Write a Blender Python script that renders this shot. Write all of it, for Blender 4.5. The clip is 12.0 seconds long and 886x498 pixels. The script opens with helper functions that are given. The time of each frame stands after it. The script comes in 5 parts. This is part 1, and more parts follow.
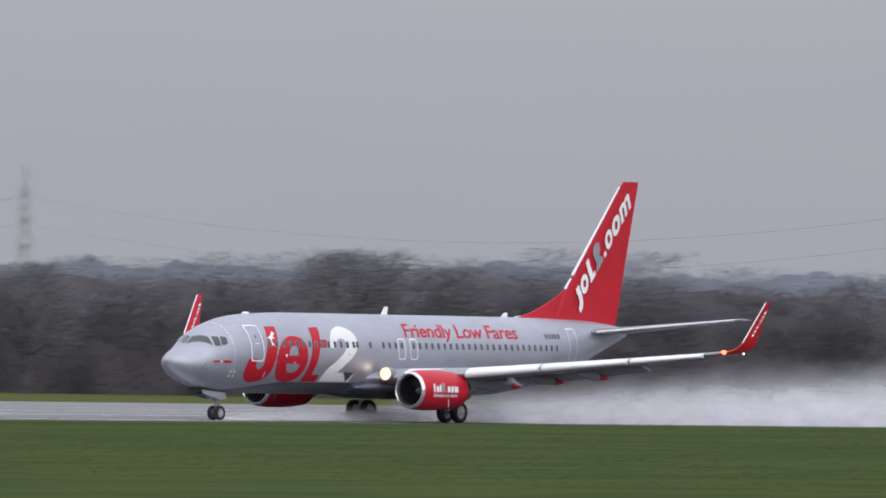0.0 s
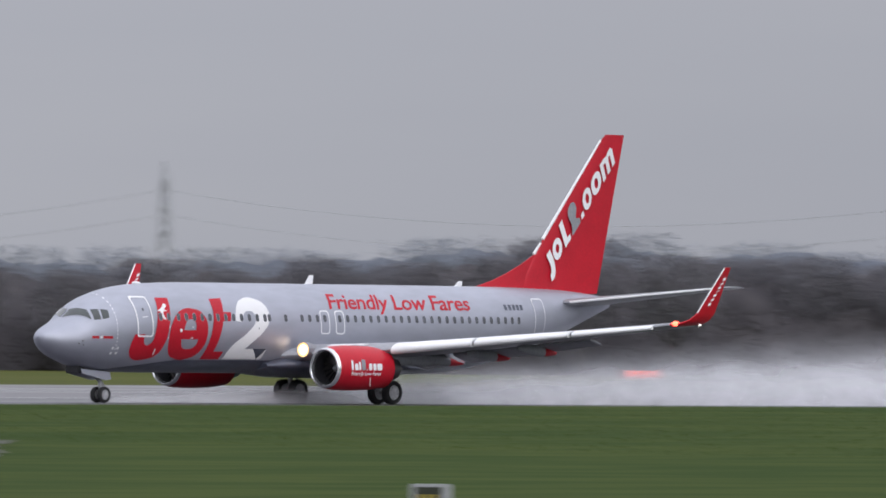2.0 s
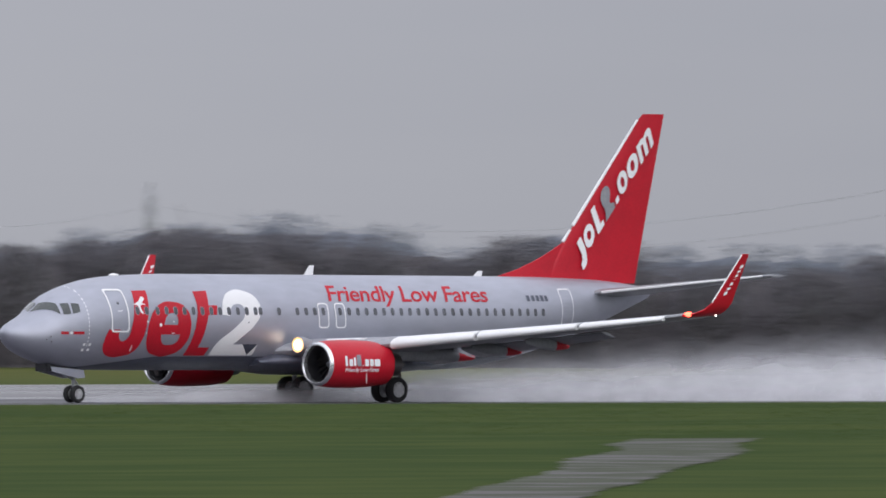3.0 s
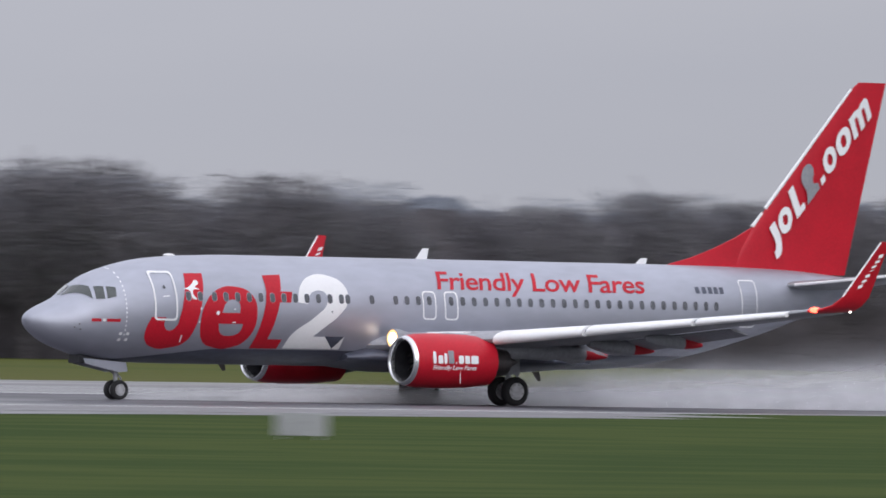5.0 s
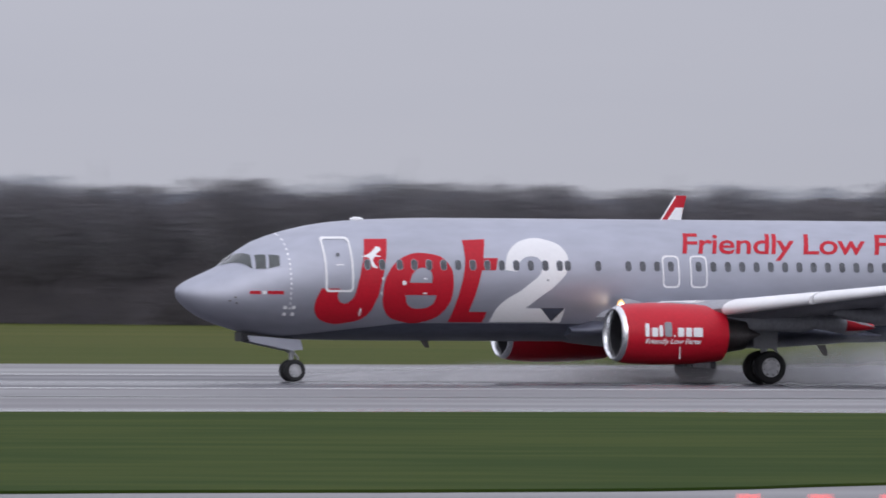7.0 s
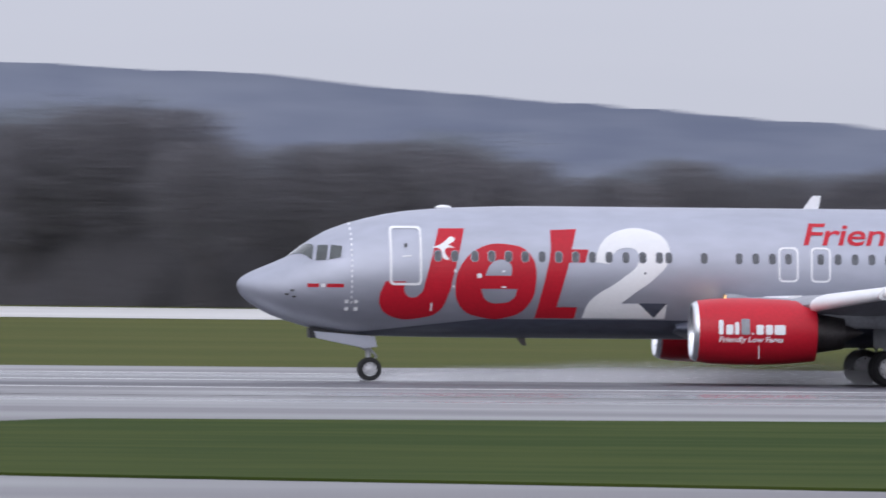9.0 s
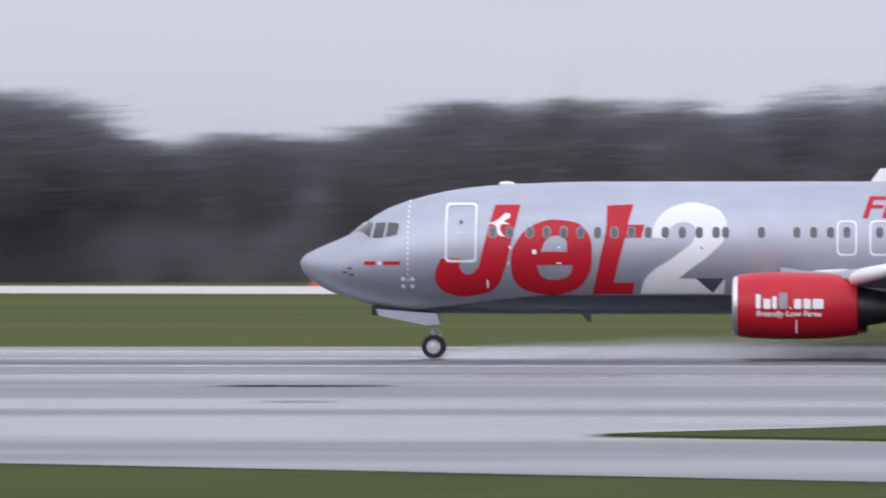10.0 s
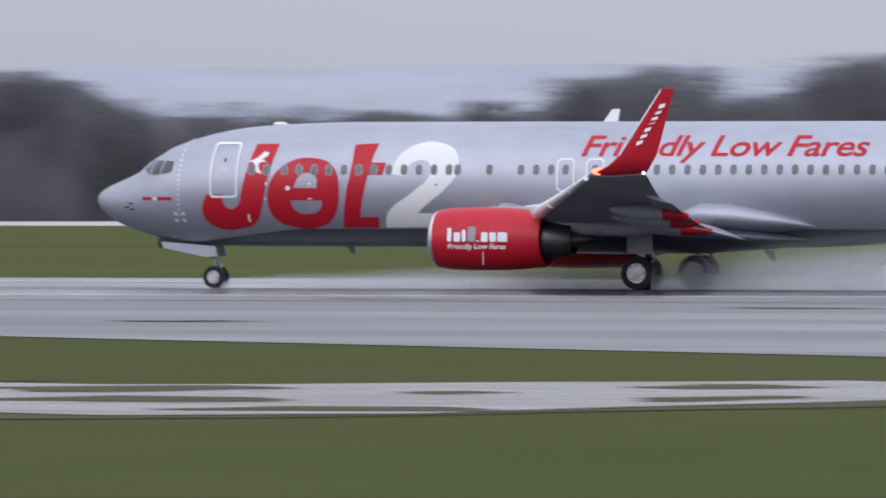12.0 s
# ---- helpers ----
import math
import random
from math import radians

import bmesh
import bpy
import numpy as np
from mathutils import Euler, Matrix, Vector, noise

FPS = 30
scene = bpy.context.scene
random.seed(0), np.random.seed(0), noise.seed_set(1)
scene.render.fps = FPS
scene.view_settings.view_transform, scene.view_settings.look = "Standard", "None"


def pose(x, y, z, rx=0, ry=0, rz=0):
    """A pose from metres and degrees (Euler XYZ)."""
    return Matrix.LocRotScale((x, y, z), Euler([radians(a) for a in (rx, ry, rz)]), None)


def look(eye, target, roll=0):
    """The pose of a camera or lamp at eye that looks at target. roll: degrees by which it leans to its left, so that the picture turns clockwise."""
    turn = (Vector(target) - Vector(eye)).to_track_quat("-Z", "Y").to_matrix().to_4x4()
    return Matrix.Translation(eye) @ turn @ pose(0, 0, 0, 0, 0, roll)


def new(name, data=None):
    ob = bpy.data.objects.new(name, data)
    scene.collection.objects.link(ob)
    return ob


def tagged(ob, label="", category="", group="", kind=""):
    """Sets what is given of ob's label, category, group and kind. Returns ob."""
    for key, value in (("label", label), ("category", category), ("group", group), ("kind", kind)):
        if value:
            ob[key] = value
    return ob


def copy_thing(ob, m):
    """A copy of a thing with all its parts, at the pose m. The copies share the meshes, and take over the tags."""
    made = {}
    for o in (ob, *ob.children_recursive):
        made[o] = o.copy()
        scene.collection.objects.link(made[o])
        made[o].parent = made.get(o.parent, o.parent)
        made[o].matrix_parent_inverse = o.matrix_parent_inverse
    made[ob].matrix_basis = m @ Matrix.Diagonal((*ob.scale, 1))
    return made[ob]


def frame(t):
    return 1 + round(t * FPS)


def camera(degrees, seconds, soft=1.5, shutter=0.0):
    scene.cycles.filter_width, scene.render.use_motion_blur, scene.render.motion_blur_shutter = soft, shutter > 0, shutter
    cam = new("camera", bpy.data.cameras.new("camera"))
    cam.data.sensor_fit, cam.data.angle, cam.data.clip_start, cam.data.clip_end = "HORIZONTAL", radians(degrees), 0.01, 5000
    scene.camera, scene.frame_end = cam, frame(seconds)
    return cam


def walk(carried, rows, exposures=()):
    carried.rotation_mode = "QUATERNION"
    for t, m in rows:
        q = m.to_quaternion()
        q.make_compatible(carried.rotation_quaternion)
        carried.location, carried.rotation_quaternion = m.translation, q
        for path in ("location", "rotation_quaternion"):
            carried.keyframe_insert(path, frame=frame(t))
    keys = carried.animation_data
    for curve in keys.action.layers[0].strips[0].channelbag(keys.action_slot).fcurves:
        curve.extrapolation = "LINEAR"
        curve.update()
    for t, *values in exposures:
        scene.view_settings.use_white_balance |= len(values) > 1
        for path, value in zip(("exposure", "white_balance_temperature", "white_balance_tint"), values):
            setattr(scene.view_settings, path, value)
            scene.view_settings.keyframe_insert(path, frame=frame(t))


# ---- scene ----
# camera on a grass bank beside the airfield, panning with the aircraft
EYE_Z = 3.64
RUNWAY_Y = 376.1
cam = camera(4.0906, 12.0, soft=1.6, shutter=0.5)


def aim(az, el, roll):
    a, e = radians(az), radians(el)
    eye = Vector((0, 0, EYE_Z))
    way = Vector((math.sin(a) * math.cos(e), math.cos(a) * math.cos(e), math.sin(e)))
    return look(eye, eye + way * 100, roll)


AIM = [(0.0, 53.0318, 0.4669, 0.9812), (0.5, 51.845, 0.3912, 1.0317), (1.0, 50.8832, 0.3711, 0.9741),
       (1.5, 49.5514, 0.276, 0.8204), (2.0, 48.1475, 0.3462, 0.625), (2.5, 46.5215, 0.3669, 0.3161),
       (3.0, 44.7323, 0.311, 0.2242), (3.5, 42.5156, 0.2636, 0.3697), (3.7, 41.5033, 0.2442, 0.3543),
       (5.3, 33.4951, 0.2236, 1.2158), (5.5, 32.1653, 0.1786, 1.1845), (6.0, 28.4656, 0.0966, 0.6797),
       (6.5, 25.2861, 0.116, 0.2122), (6.7, 24.026, 0.1192, 0.30), (8.3, 12.3349, 0.0637, 0.224),
       (8.5, 10.4832, 0.0877, 0.3537), (9.0, 5.5756, 0.0599, 0.5478), (9.5, 1.0065, 0.0592, -0.1516),
       (10.0, -3.6402, -0.0484, 0.0064), (10.5, -7.4246, -0.2448, -0.2032), (11.0, -11.52, -0.3706, -0.1154),
       (11.5, -15.4125, -0.4143, -0.0003), (12.0, -19.5615, -0.3395, -0.014)]
walk(cam, [(t, aim(a, e, r)) for t, a, e, r in AIM],
     exposures=[(0, 0.43, 6250, 13), (2.0, 0.40, 6250, 13), (3.7, 0.25, 6250, 13), (5.5, 0.36, 6200, 15), (6.0, 0.22, 6150, 16), (6.5, 0.18, 6150, 16), (8.5, 0.15, 6050, 15), (9.0, 0.33, 6020, 15), (9.5, 0.43, 6000, 15), (10.5, 0.42, 6050, 15), (11.5, 0.32, 6050, 15), (12, 0.30, 6000, 15)])

# nose of the aircraft along the runway, seconds and metres
RUN = [(0.0, 477.26), (0.5, 456.31), (1.0, 435.41), (1.5, 414.42), (2.0, 393.26), (2.5, 370.54), (3.0, 347.02),
       (3.5, 322.72), (3.7, 312.93), (5.3, 231.87), (5.5, 221.64), (6.0, 195.94), (6.5, 169.84), (6.7, 159.31),
       (8.3, 71.04), (8.5, 59.48), (9.0, 30.41), (9.5, 1.13), (10.0, -28.28), (10.5, -57.75), (11.0, -87.15),
       (11.5, -116.47), (12.0, -145.51)]

# ---- overcast daylight ----
world = bpy.data.worlds.new("overcast")
scene.world = world
world.use_nodes = True
wn, wl = world.node_tree.nodes, world.node_tree.links
wn.clear()
w_out = wn.new("ShaderNodeOutputWorld")
w_bg = wn.new("ShaderNodeBackground")
w_sky = wn.new("ShaderNodeTexSky")
w_sky.sky_type = "NISHITA"
w_sky.sun_disc = False
w_sky.sun_elevation, w_sky.sun_rotation = radians(28), radians(200)
w_sky.air_density, w_sky.dust_density = 1.0, 4.0
w_hsv = wn.new("ShaderNodeHueSaturation")
w_hsv.inputs["Saturation"].default_value = 0.12
w_tc = wn.new("ShaderNodeTexCoord")
w_map = wn.new("ShaderNodeMapping")
w_map.inputs["Scale"].default_value = (6, 6, 40)
w_noise = wn.new("ShaderNodeTexNoise")
w_noise.inputs["Scale"].default_value = 1.4
w_noise.inputs["Detail"].default_value = 4
w_ramp = wn.new("ShaderNodeValToRGB")
w_ramp.color_ramp.elements[0].position, w_ramp.color_ramp.elements[0].color = 0.3, (4.25, 4.35, 4.65, 1)
w_ramp.color_ramp.elements[1].position, w_ramp.color_ramp.elements[1].color = 0.75, (4.62, 4.68, 4.90, 1)
w_mix = wn.new("ShaderNodeMixRGB")
w_mix.inputs[0].default_value = 0.8
w_bg.inputs["Strength"].default_value = 0.1
wl.new(w_sky.outputs[0], w_hsv.inputs["Color"])
wl.new(w_tc.outputs["Generated"], w_map.inputs["Vector"])
wl.new(w_map.outputs[0], w_noise.inputs["Vector"])
wl.new(w_noise.outputs["Fac"], w_ramp.inputs[0])
wl.new(w_hsv.outputs[0], w_mix.inputs[1])
wl.new(w_ramp.outputs[0], w_mix.inputs[2])
# the cloud is thinner and brighter towards the north-west
w_dot = wn.new("ShaderNodeVectorMath")
w_dot.operation = "DOT_PRODUCT"
w_dot.inputs[1].default_value = (math.sin(radians(1)), math.cos(radians(1)), 0)
w_rng = wn.new("ShaderNodeMapRange")
w_rng.inputs["From Min"].default_value, w_rng.inputs["From Max"].default_value = 0.56, 1.0
w_pow = wn.new("ShaderNodeMath")
w_pow.operation = "POWER"
w_pow.inputs[1].default_value = 1.8
w_lin = wn.new("ShaderNodeMath")
w_lin.operation = "MULTIPLY_ADD"
w_lin.inputs[1].default_value, w_lin.inputs[2].default_value = 0.46, 0.76
w_mul = wn.new("ShaderNodeVectorMath")
w_mul.operation = "SCALE"
wl.new(w_tc.outputs["Generated"], w_dot.inputs[0])
wl.new(w_dot.outputs["Value"], w_rng.inputs["Value"])
wl.new(w_mix.outputs[0], w_mul.inputs[0])
wl.new(w_rng.outputs[0], w_pow.inputs[0])
wl.new(w_pow.outputs[0], w_lin.inputs[0])
# and brighter overhead than at the horizon
w_sep, w_up, w_gain, w_all = (wn.new(k) for k in ("ShaderNodeSeparateXYZ", "ShaderNodeMath", "ShaderNodeMath", "ShaderNodeMath"))
w_up.operation, w_gain.operation, w_all.operation = "MAXIMUM", "MULTIPLY_ADD", "MULTIPLY"
w_up.inputs[1].default_value = 0.0
w_gain.inputs[1].default_value, w_gain.inputs[2].default_value = 2.2, 1.0
wl.new(w_tc.outputs["Generated"], w_sep.inputs[0])
wl.new(w_sep.outputs["Z"], w_up.inputs[0])
wl.new(w_up.outputs[0], w_gain.inputs[0])
wl.new(w_lin.outputs[0], w_all.inputs[0])
wl.new(w_gain.outputs[0], w_all.inputs[1])
wl.new(w_all.outputs[0], w_mul.inputs["Scale"])
wl.new(w_mul.outputs[0], w_bg.inputs["Color"])
wl.new(w_bg.outputs[0], w_out.inputs["Surface"])
sun_data = bpy.data.lights.new("sun", "SUN")
sun_data.energy, sun_data.angle, sun_data.color = 0.2, radians(70), (1.0, 0.97, 0.93)
sun = new("sun", sun_data)
sun.matrix_world = look((-60, -160, 140), (0, 0, 0))


# ---- materials ----
def material(name, color, rough=0.6, metal=0.0, vary=0.15, scale=1.0, stretch=(1, 1, 1), bump=0.0, fine=14.0,
             second=None, coat=0.0, island=0.0, rough_vary=0.0, spec=0.5, edges=(0.36, 0.62), detail=5, drift=None):
    """Procedural surface: a coarse and a fine noise move the colour towards `second` or darker, with bump."""
    m = bpy.data.materials.new(name)
    m.use_nodes = True
    n, l = m.node_tree.nodes, m.node_tree.links
    b = n["Principled BSDF"]
    b.inputs["Roughness"].default_value, b.inputs["Metallic"].default_value = rough, metal
    b.inputs["Specular IOR Level"].default_value = spec
    b.inputs["Coat Weight"].default_value = coat
    b.inputs["Coat Roughness"].default_value = 0.08
    tc, mp = n.new("ShaderNodeTexCoord"), n.new("ShaderNodeMapping")
    mp.inputs["Scale"].default_value = stretch
    l.new(tc.outputs["Object"], mp.inputs["Vector"])
    big, small = n.new("ShaderNodeTexNoise"), n.new("ShaderNodeTexNoise")
    big.inputs["Scale"].default_value, small.inputs["Scale"].default_value = scale, scale * fine
    big.inputs["Detail"].default_value, small.inputs["Detail"].default_value = detail, min(detail, 3)
    l.new(mp.outputs[0], big.inputs["Vector"])
    l.new(mp.outputs[0], small.inputs["Vector"])
    add = n.new("ShaderNodeMath")
    add.operation = "MULTIPLY_ADD"
    add.inputs[1].default_value, add.inputs[2].default_value = 0.45, 0.0
    l.new(small.outputs["Fac"], add.inputs[0])
    tot = n.new("ShaderNodeMath")
    tot.operation = "MULTIPLY_ADD"
    tot.inputs[1].default_value = 0.55
    l.new(big.outputs["Fac"], tot.inputs[0])
    l.new(add.outputs[0], tot.inputs[2])
    ramp = n.new("ShaderNodeValToRGB")
    dark = second or [c * (1 - 2 * vary) for c in color]
    light = color if second else [min(c * (1 + vary), 1) for c in color]
    ramp.color_ramp.elements[0].position, ramp.color_ramp.elements[0].color = edges[0], (*dark, 1)
    ramp.color_ramp.elements[1].position, ramp.color_ramp.elements[1].color = edges[1], (*light, 1)
    l.new(tot.outputs[0], ramp.inputs[0])
    col = ramp.outputs[0]
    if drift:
        # colour drifts along x: from, to, colour. Growth on turf, painted haze on woods
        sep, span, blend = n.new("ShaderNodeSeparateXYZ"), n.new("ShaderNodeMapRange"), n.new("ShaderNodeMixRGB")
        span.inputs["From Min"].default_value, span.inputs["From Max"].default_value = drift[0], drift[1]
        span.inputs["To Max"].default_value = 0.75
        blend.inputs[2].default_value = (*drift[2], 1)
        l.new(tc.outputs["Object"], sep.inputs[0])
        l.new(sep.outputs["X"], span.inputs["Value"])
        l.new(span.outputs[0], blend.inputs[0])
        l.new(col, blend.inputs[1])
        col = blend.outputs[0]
    if island:
        geo, hsv, rng = n.new("ShaderNodeNewGeometry"), n.new("ShaderNodeHueSaturation"), n.new("ShaderNodeMapRange")
        rng.inputs["To Min"].default_value, rng.inputs["To Max"].default_value = 1 - island, 1 + island
        l.new(geo.outputs["Random Per Island"], rng.inputs["Value"])
        l.new(rng.outputs[0], hsv.inputs["Value"])
        l.new(col, hsv.inputs["Color"])
        col = hsv.outputs[0]
    l.new(col, b.inputs["Base Color"])
    if rough_vary:
        rr = n.new("ShaderNodeMapRange")
        rr.inputs["From Min"].default_value, rr.inputs["From Max"].default_value = 0.38, 0.6
        rr.inputs["To Min"].default_value, rr.inputs["To Max"].default_value = rough, min(rough + rough_vary, 1)
        l.new(tot.outputs[0], rr.inputs["Value"])
        l.new(rr.outputs[0], b.inputs["Roughness"])
    if bump:
        bp = n.new("ShaderNodeBump")
        bp.inputs["Strength"].default_value, bp.inputs["Distance"].default_value = bump, 0.05
        l.new(small.outputs["Fac"], bp.inputs["Height"])
        l.new(bp.outputs[0], b.inputs["Normal"])
    return m


def glow(name, color, strength):
    m = bpy.data.materials.new(name)
    m.use_nodes = True
    b = m.node_tree.nodes["Principled BSDF"]
    b.inputs["Base Color"].default_value = (*color, 1)
    b.inputs["Emission Color"].default_value = (*color, 1)
    b.inputs["Emission Strength"].default_value = strength
    return m


SILVER = material("silver_paint", (0.466, 0.480, 0.550), 0.50, 0.62, 0.05, 0.4, (0.4, 1, 1), 0, 6, coat=0.08)
BELLY = material("belly_paint_shade", (0.10, 0.11, 0.15), 0.42, 0.2, 0.12, 0.6, (0.4, 1, 1), 0, 10, coat=0.2)
RED = material("red_paint", (0.558, 0.011, 0.027), 0.42, 0.0, 0.06, 0.8, bump=0, coat=0.12, spec=0.3)
WHITE = material("white_paint", (0.93, 0.93, 0.94), 0.4, 0.0, 0.02, 0.8)
GREY = material("grey_paint", (0.313, 0.322, 0.348), 0.45, 0.1, 0.1, 0.7)
SLAT = material("bare_slat_metal", (0.95, 0.95, 0.95), 0.38, 0.3, 0.03, 0.8)
WING = material("wing_grey", (0.365, 0.374, 0.409), 0.45, 0.1, 0.12, 0.6, (1, 0.5, 1))
CHROME = material("polished_metal", (0.85, 0.86, 0.88), 0.22, 0.9, 0.04, 1.0)
DARKMETAL = material("burnt_metal", (0.12, 0.11, 0.11), 0.4, 0.8, 0.2, 2.0)
STEEL = material("gear_steel", (0.45, 0.46, 0.48), 0.4, 0.5, 0.15, 4.0)
RUBBER = material("tyre_rubber", (0.022, 0.022, 0.024), 0.75, 0, 0.2, 6.0)
HUB = material("wheel_hub", (0.55, 0.55, 0.57), 0.4, 0.4, 0.15, 6.0)
GLASS = material("cabin_glass", (0.12, 0.125, 0.14), 0.15, 0, 0.2, 3.0)
SCREEN = material("cockpit_glass", (0.05, 0.06, 0.06), 0.08, 0, 0.2, 2.0, coat=0.6)
BLACK = material("dark_inlet", (0.03, 0.03, 0.035), 0.5, 0.2, 0.2, 3.0)
LAND = glow("landing_lamp", (1.0, 0.88, 0.68), 4)
LAMPHALO = glow("lamp_halo", (1.0, 0.62, 0.25), 1.0)
NAVRED = glow("red_lamp", (1.0, 0.08, 0.04), 6)
NAVWHITE = glow("white_lamp", (1.0, 0.95, 0.85), 3)
SIGNAL = glow("obstruction_lamp", (1.0, 0.10, 0.08), 1.4)

GRASS = material("mown_grass", (0.054, 0.076, 0.017), 0.95, 0, 0.2, 0.07, (0.5, 1, 1), 0.2, 4,
                 second=(0.032, 0.057, 0.011), spec=0.04, detail=4, edges=(0.42, 0.58), drift=(30, -70, (0.084, 0.090, 0.026)))
FARGRASS = material("pale_grass", (0.098, 0.102, 0.029), 0.9, 0, 0.2, 0.03, (0.25, 1, 1), 0.3, 40,
                    second=(0.060, 0.080, 0.018), spec=0.04)
BLADES = material("grass_blades", (0.060, 0.084, 0.019), 0.8, 0, 0.25, 0.05, (0.3, 1, 1), 0, 30,
                  second=(0.038, 0.064, 0.013), island=0.1, spec=0.05)
ASPHALT = material("wet_asphalt", (0.102, 0.098, 0.111), 0.17, 0, 0.2, 0.06, (0.07, 0.5, 1), 0.0, 2,
                   second=(0.041, 0.039, 0.048), rough_vary=0.45, spec=0.27, detail=0.6)
CONCRETE = material("wet_concrete", (0.180, 0.172, 0.180), 0.19, 0, 0.2, 0.06, (0.2, 0.6, 1), 0.0, 2,
                    second=(0.074, 0.071, 0.077), rough_vary=0.4, spec=0.38, detail=1.5)
OLDPATH = material("weathered_path", (0.124, 0.120, 0.116), 0.6, 0, 0.2, 0.08, (0.8, 1, 1), 0.1, 4, second=(0.038, 0.046, 0.019), rough_vary=0.2, spec=0.15, edges=(0.485, 0.57))
FLOOD = material("flooded_mud", (0.15, 0.115, 0.085), 0.10, 0, 0.2, 0.22, (0.3, 1, 1), 0.0, 3, second=(0.05, 0.05, 0.055), rough_vary=0.26, spec=0.5, detail=2)
HOOD = material("dark_red_paint", (0.20, 0.03, 0.03), 0.5, 0, 0.1, 0.5)
MUD = material("wet_mud", (0.098, 0.075, 0.047), 0.8, 0, 0.25, 0.2, (0.35, 1, 1), 0.2, 5, second=(0.051, 0.066, 0.015), spec=0.1, edges=(0.43, 0.56))
PALE = material("pale_concrete", (0.527, 0.510, 0.484), 0.5, 0, 0.1, 0.03, (0.2, 1, 1))
MARK = material("runway_marking", (0.80, 0.80, 0.80), 0.25, 0, 0.2, 0.4, (0.2, 1, 1))
WATER = material("puddle_water", (0.05, 0.05, 0.055), 0.03, 0, 0.1, 0.5)
BARK = material("tree_bark", (0.14, 0.13, 0.135), 0.95, 0, 0.15, 0.6, spec=0.1)
TWIG = material("bare_twigs", (0.186, 0.181, 0.197), 0.95, 0, 0.1, 0.05, island=0.08, spec=0.1)
# dark colour holds the wood's inner shade; the drift is painted western haze
SCRUB = material("shaded_winter_scrub", (0.083, 0.076, 0.079), 0.95, 0, 0.2, 0.03, island=0.12, second=(0.058, 0.055, 0.061), spec=0.05, drift=(260, -60, (0.116, 0.115, 0.126)))
# the drift towards blue is haze painted into the western twigs
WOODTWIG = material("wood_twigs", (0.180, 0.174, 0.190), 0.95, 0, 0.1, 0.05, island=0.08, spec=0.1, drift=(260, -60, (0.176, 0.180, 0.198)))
# distant growth: haze is mixed into these lighter, bluer colours
FARHEART = material("haze_tinted_thicket", (0.155, 0.168, 0.197), 0.95, 0, 0.1, 0.02, spec=0.0)
FARTWIG = material("haze_tinted_twigs", (0.269, 0.290, 0.336), 0.95, 0, 0.1, 0.05, island=0.1, spec=0.05)
# hills: the haze of distance is painted into these pale blue-greys
HAZEMOOR = material("moorland", (0.194, 0.211, 0.258), 1.0, 0, 0.12, 0.004, (1, 1, 2), 0, 9, second=(0.142, 0.159, 0.211), spec=0.0)
FARMOOR = material("haze_tint_moorland", (0.396, 0.417, 0.473), 1.0, 0, 0.06, 0.002, (1, 1, 2), 0, 9)
# grey lightened to paint haze on far pylons and cables; mast arms share it
LATTICE = material("hazed_galvanised_lattice", (0.430, 0.439, 0.473), 0.8, 0.0, 0.1, 0.1)
MISTY = bpy.data.materials.new("spray_droplets")
MISTY.use_nodes = True
mn, ml = MISTY.node_tree.nodes, MISTY.node_tree.links
mn.clear()
m_out, m_mix = mn.new("ShaderNodeOutputMaterial"), mn.new("ShaderNodeMixShader")
m_dif, m_tra = mn.new("ShaderNodeBsdfDiffuse"), mn.new("ShaderNodeBsdfTranslucent")
m_dif.inputs["Color"].default_value = m_tra.inputs["Color"].default_value = (0.93, 0.93, 0.96, 1)
ml.new(m_dif.outputs[0], m_mix.inputs[1])
ml.new(m_tra.outputs[0], m_mix.inputs[2])
ml.new(m_mix.outputs[0], m_out.inputs["Surface"])
SHEDROOF = material("white_roof_sheet", (0.652, 0.644, 0.609), 0.5, 0, 0.06, 0.1)
SHEDWALL = material("dark_shed_wall", (0.06, 0.06, 0.065), 0.7, 0, 0.2, 0.2)
SHEDLAMP = glow("shed_lamp", (1.0, 0.93, 0.72), 4)
ORANGE = material("red_mast_paint", (0.70, 0.045, 0.03), 0.5, 0, 0.1, 0.5)
SIGNRED = glow("lit_red_sign", (1.0, 0.13, 0.07), 0.5)
SIGNYELLOW = glow("lit_yellow_sign", (1.0, 0.68, 0.06), 0.65)
SIGNGREY = material("sign_grey", (0.365, 0.374, 0.383), 0.6, 0, 0.12, 1.5)
SIGNFACE = material("sign_face", (0.03, 0.035, 0.02), 0.4, 0, 0.2, 3)
STRAW = material("sign_yellow", (0.42, 0.33, 0.04), 0.5, 0, 0.15, 3)


# ---- building helpers ----
def mesh_of(name, bm, mats, smooth=40):
    me = bpy.data.meshes.new(name)
    bmesh.ops.recalc_face_normals(bm, faces=bm.faces)
    bm.to_mesh(me)
    bm.free()
    for m in mats if isinstance(mats, (list, tuple)) else [mats]:
        me.materials.append(m)
    if smooth:
        me.shade_smooth()
        me.set_sharp_from_angle(angle=radians(smooth))
    return me


def part(name, bm, mats, parent, label="", smooth=40):
    ob = new(name, mesh_of(name, bm, mats, smooth))
    ob.parent = parent
    if label:
        ob["label"] = label
    return ob


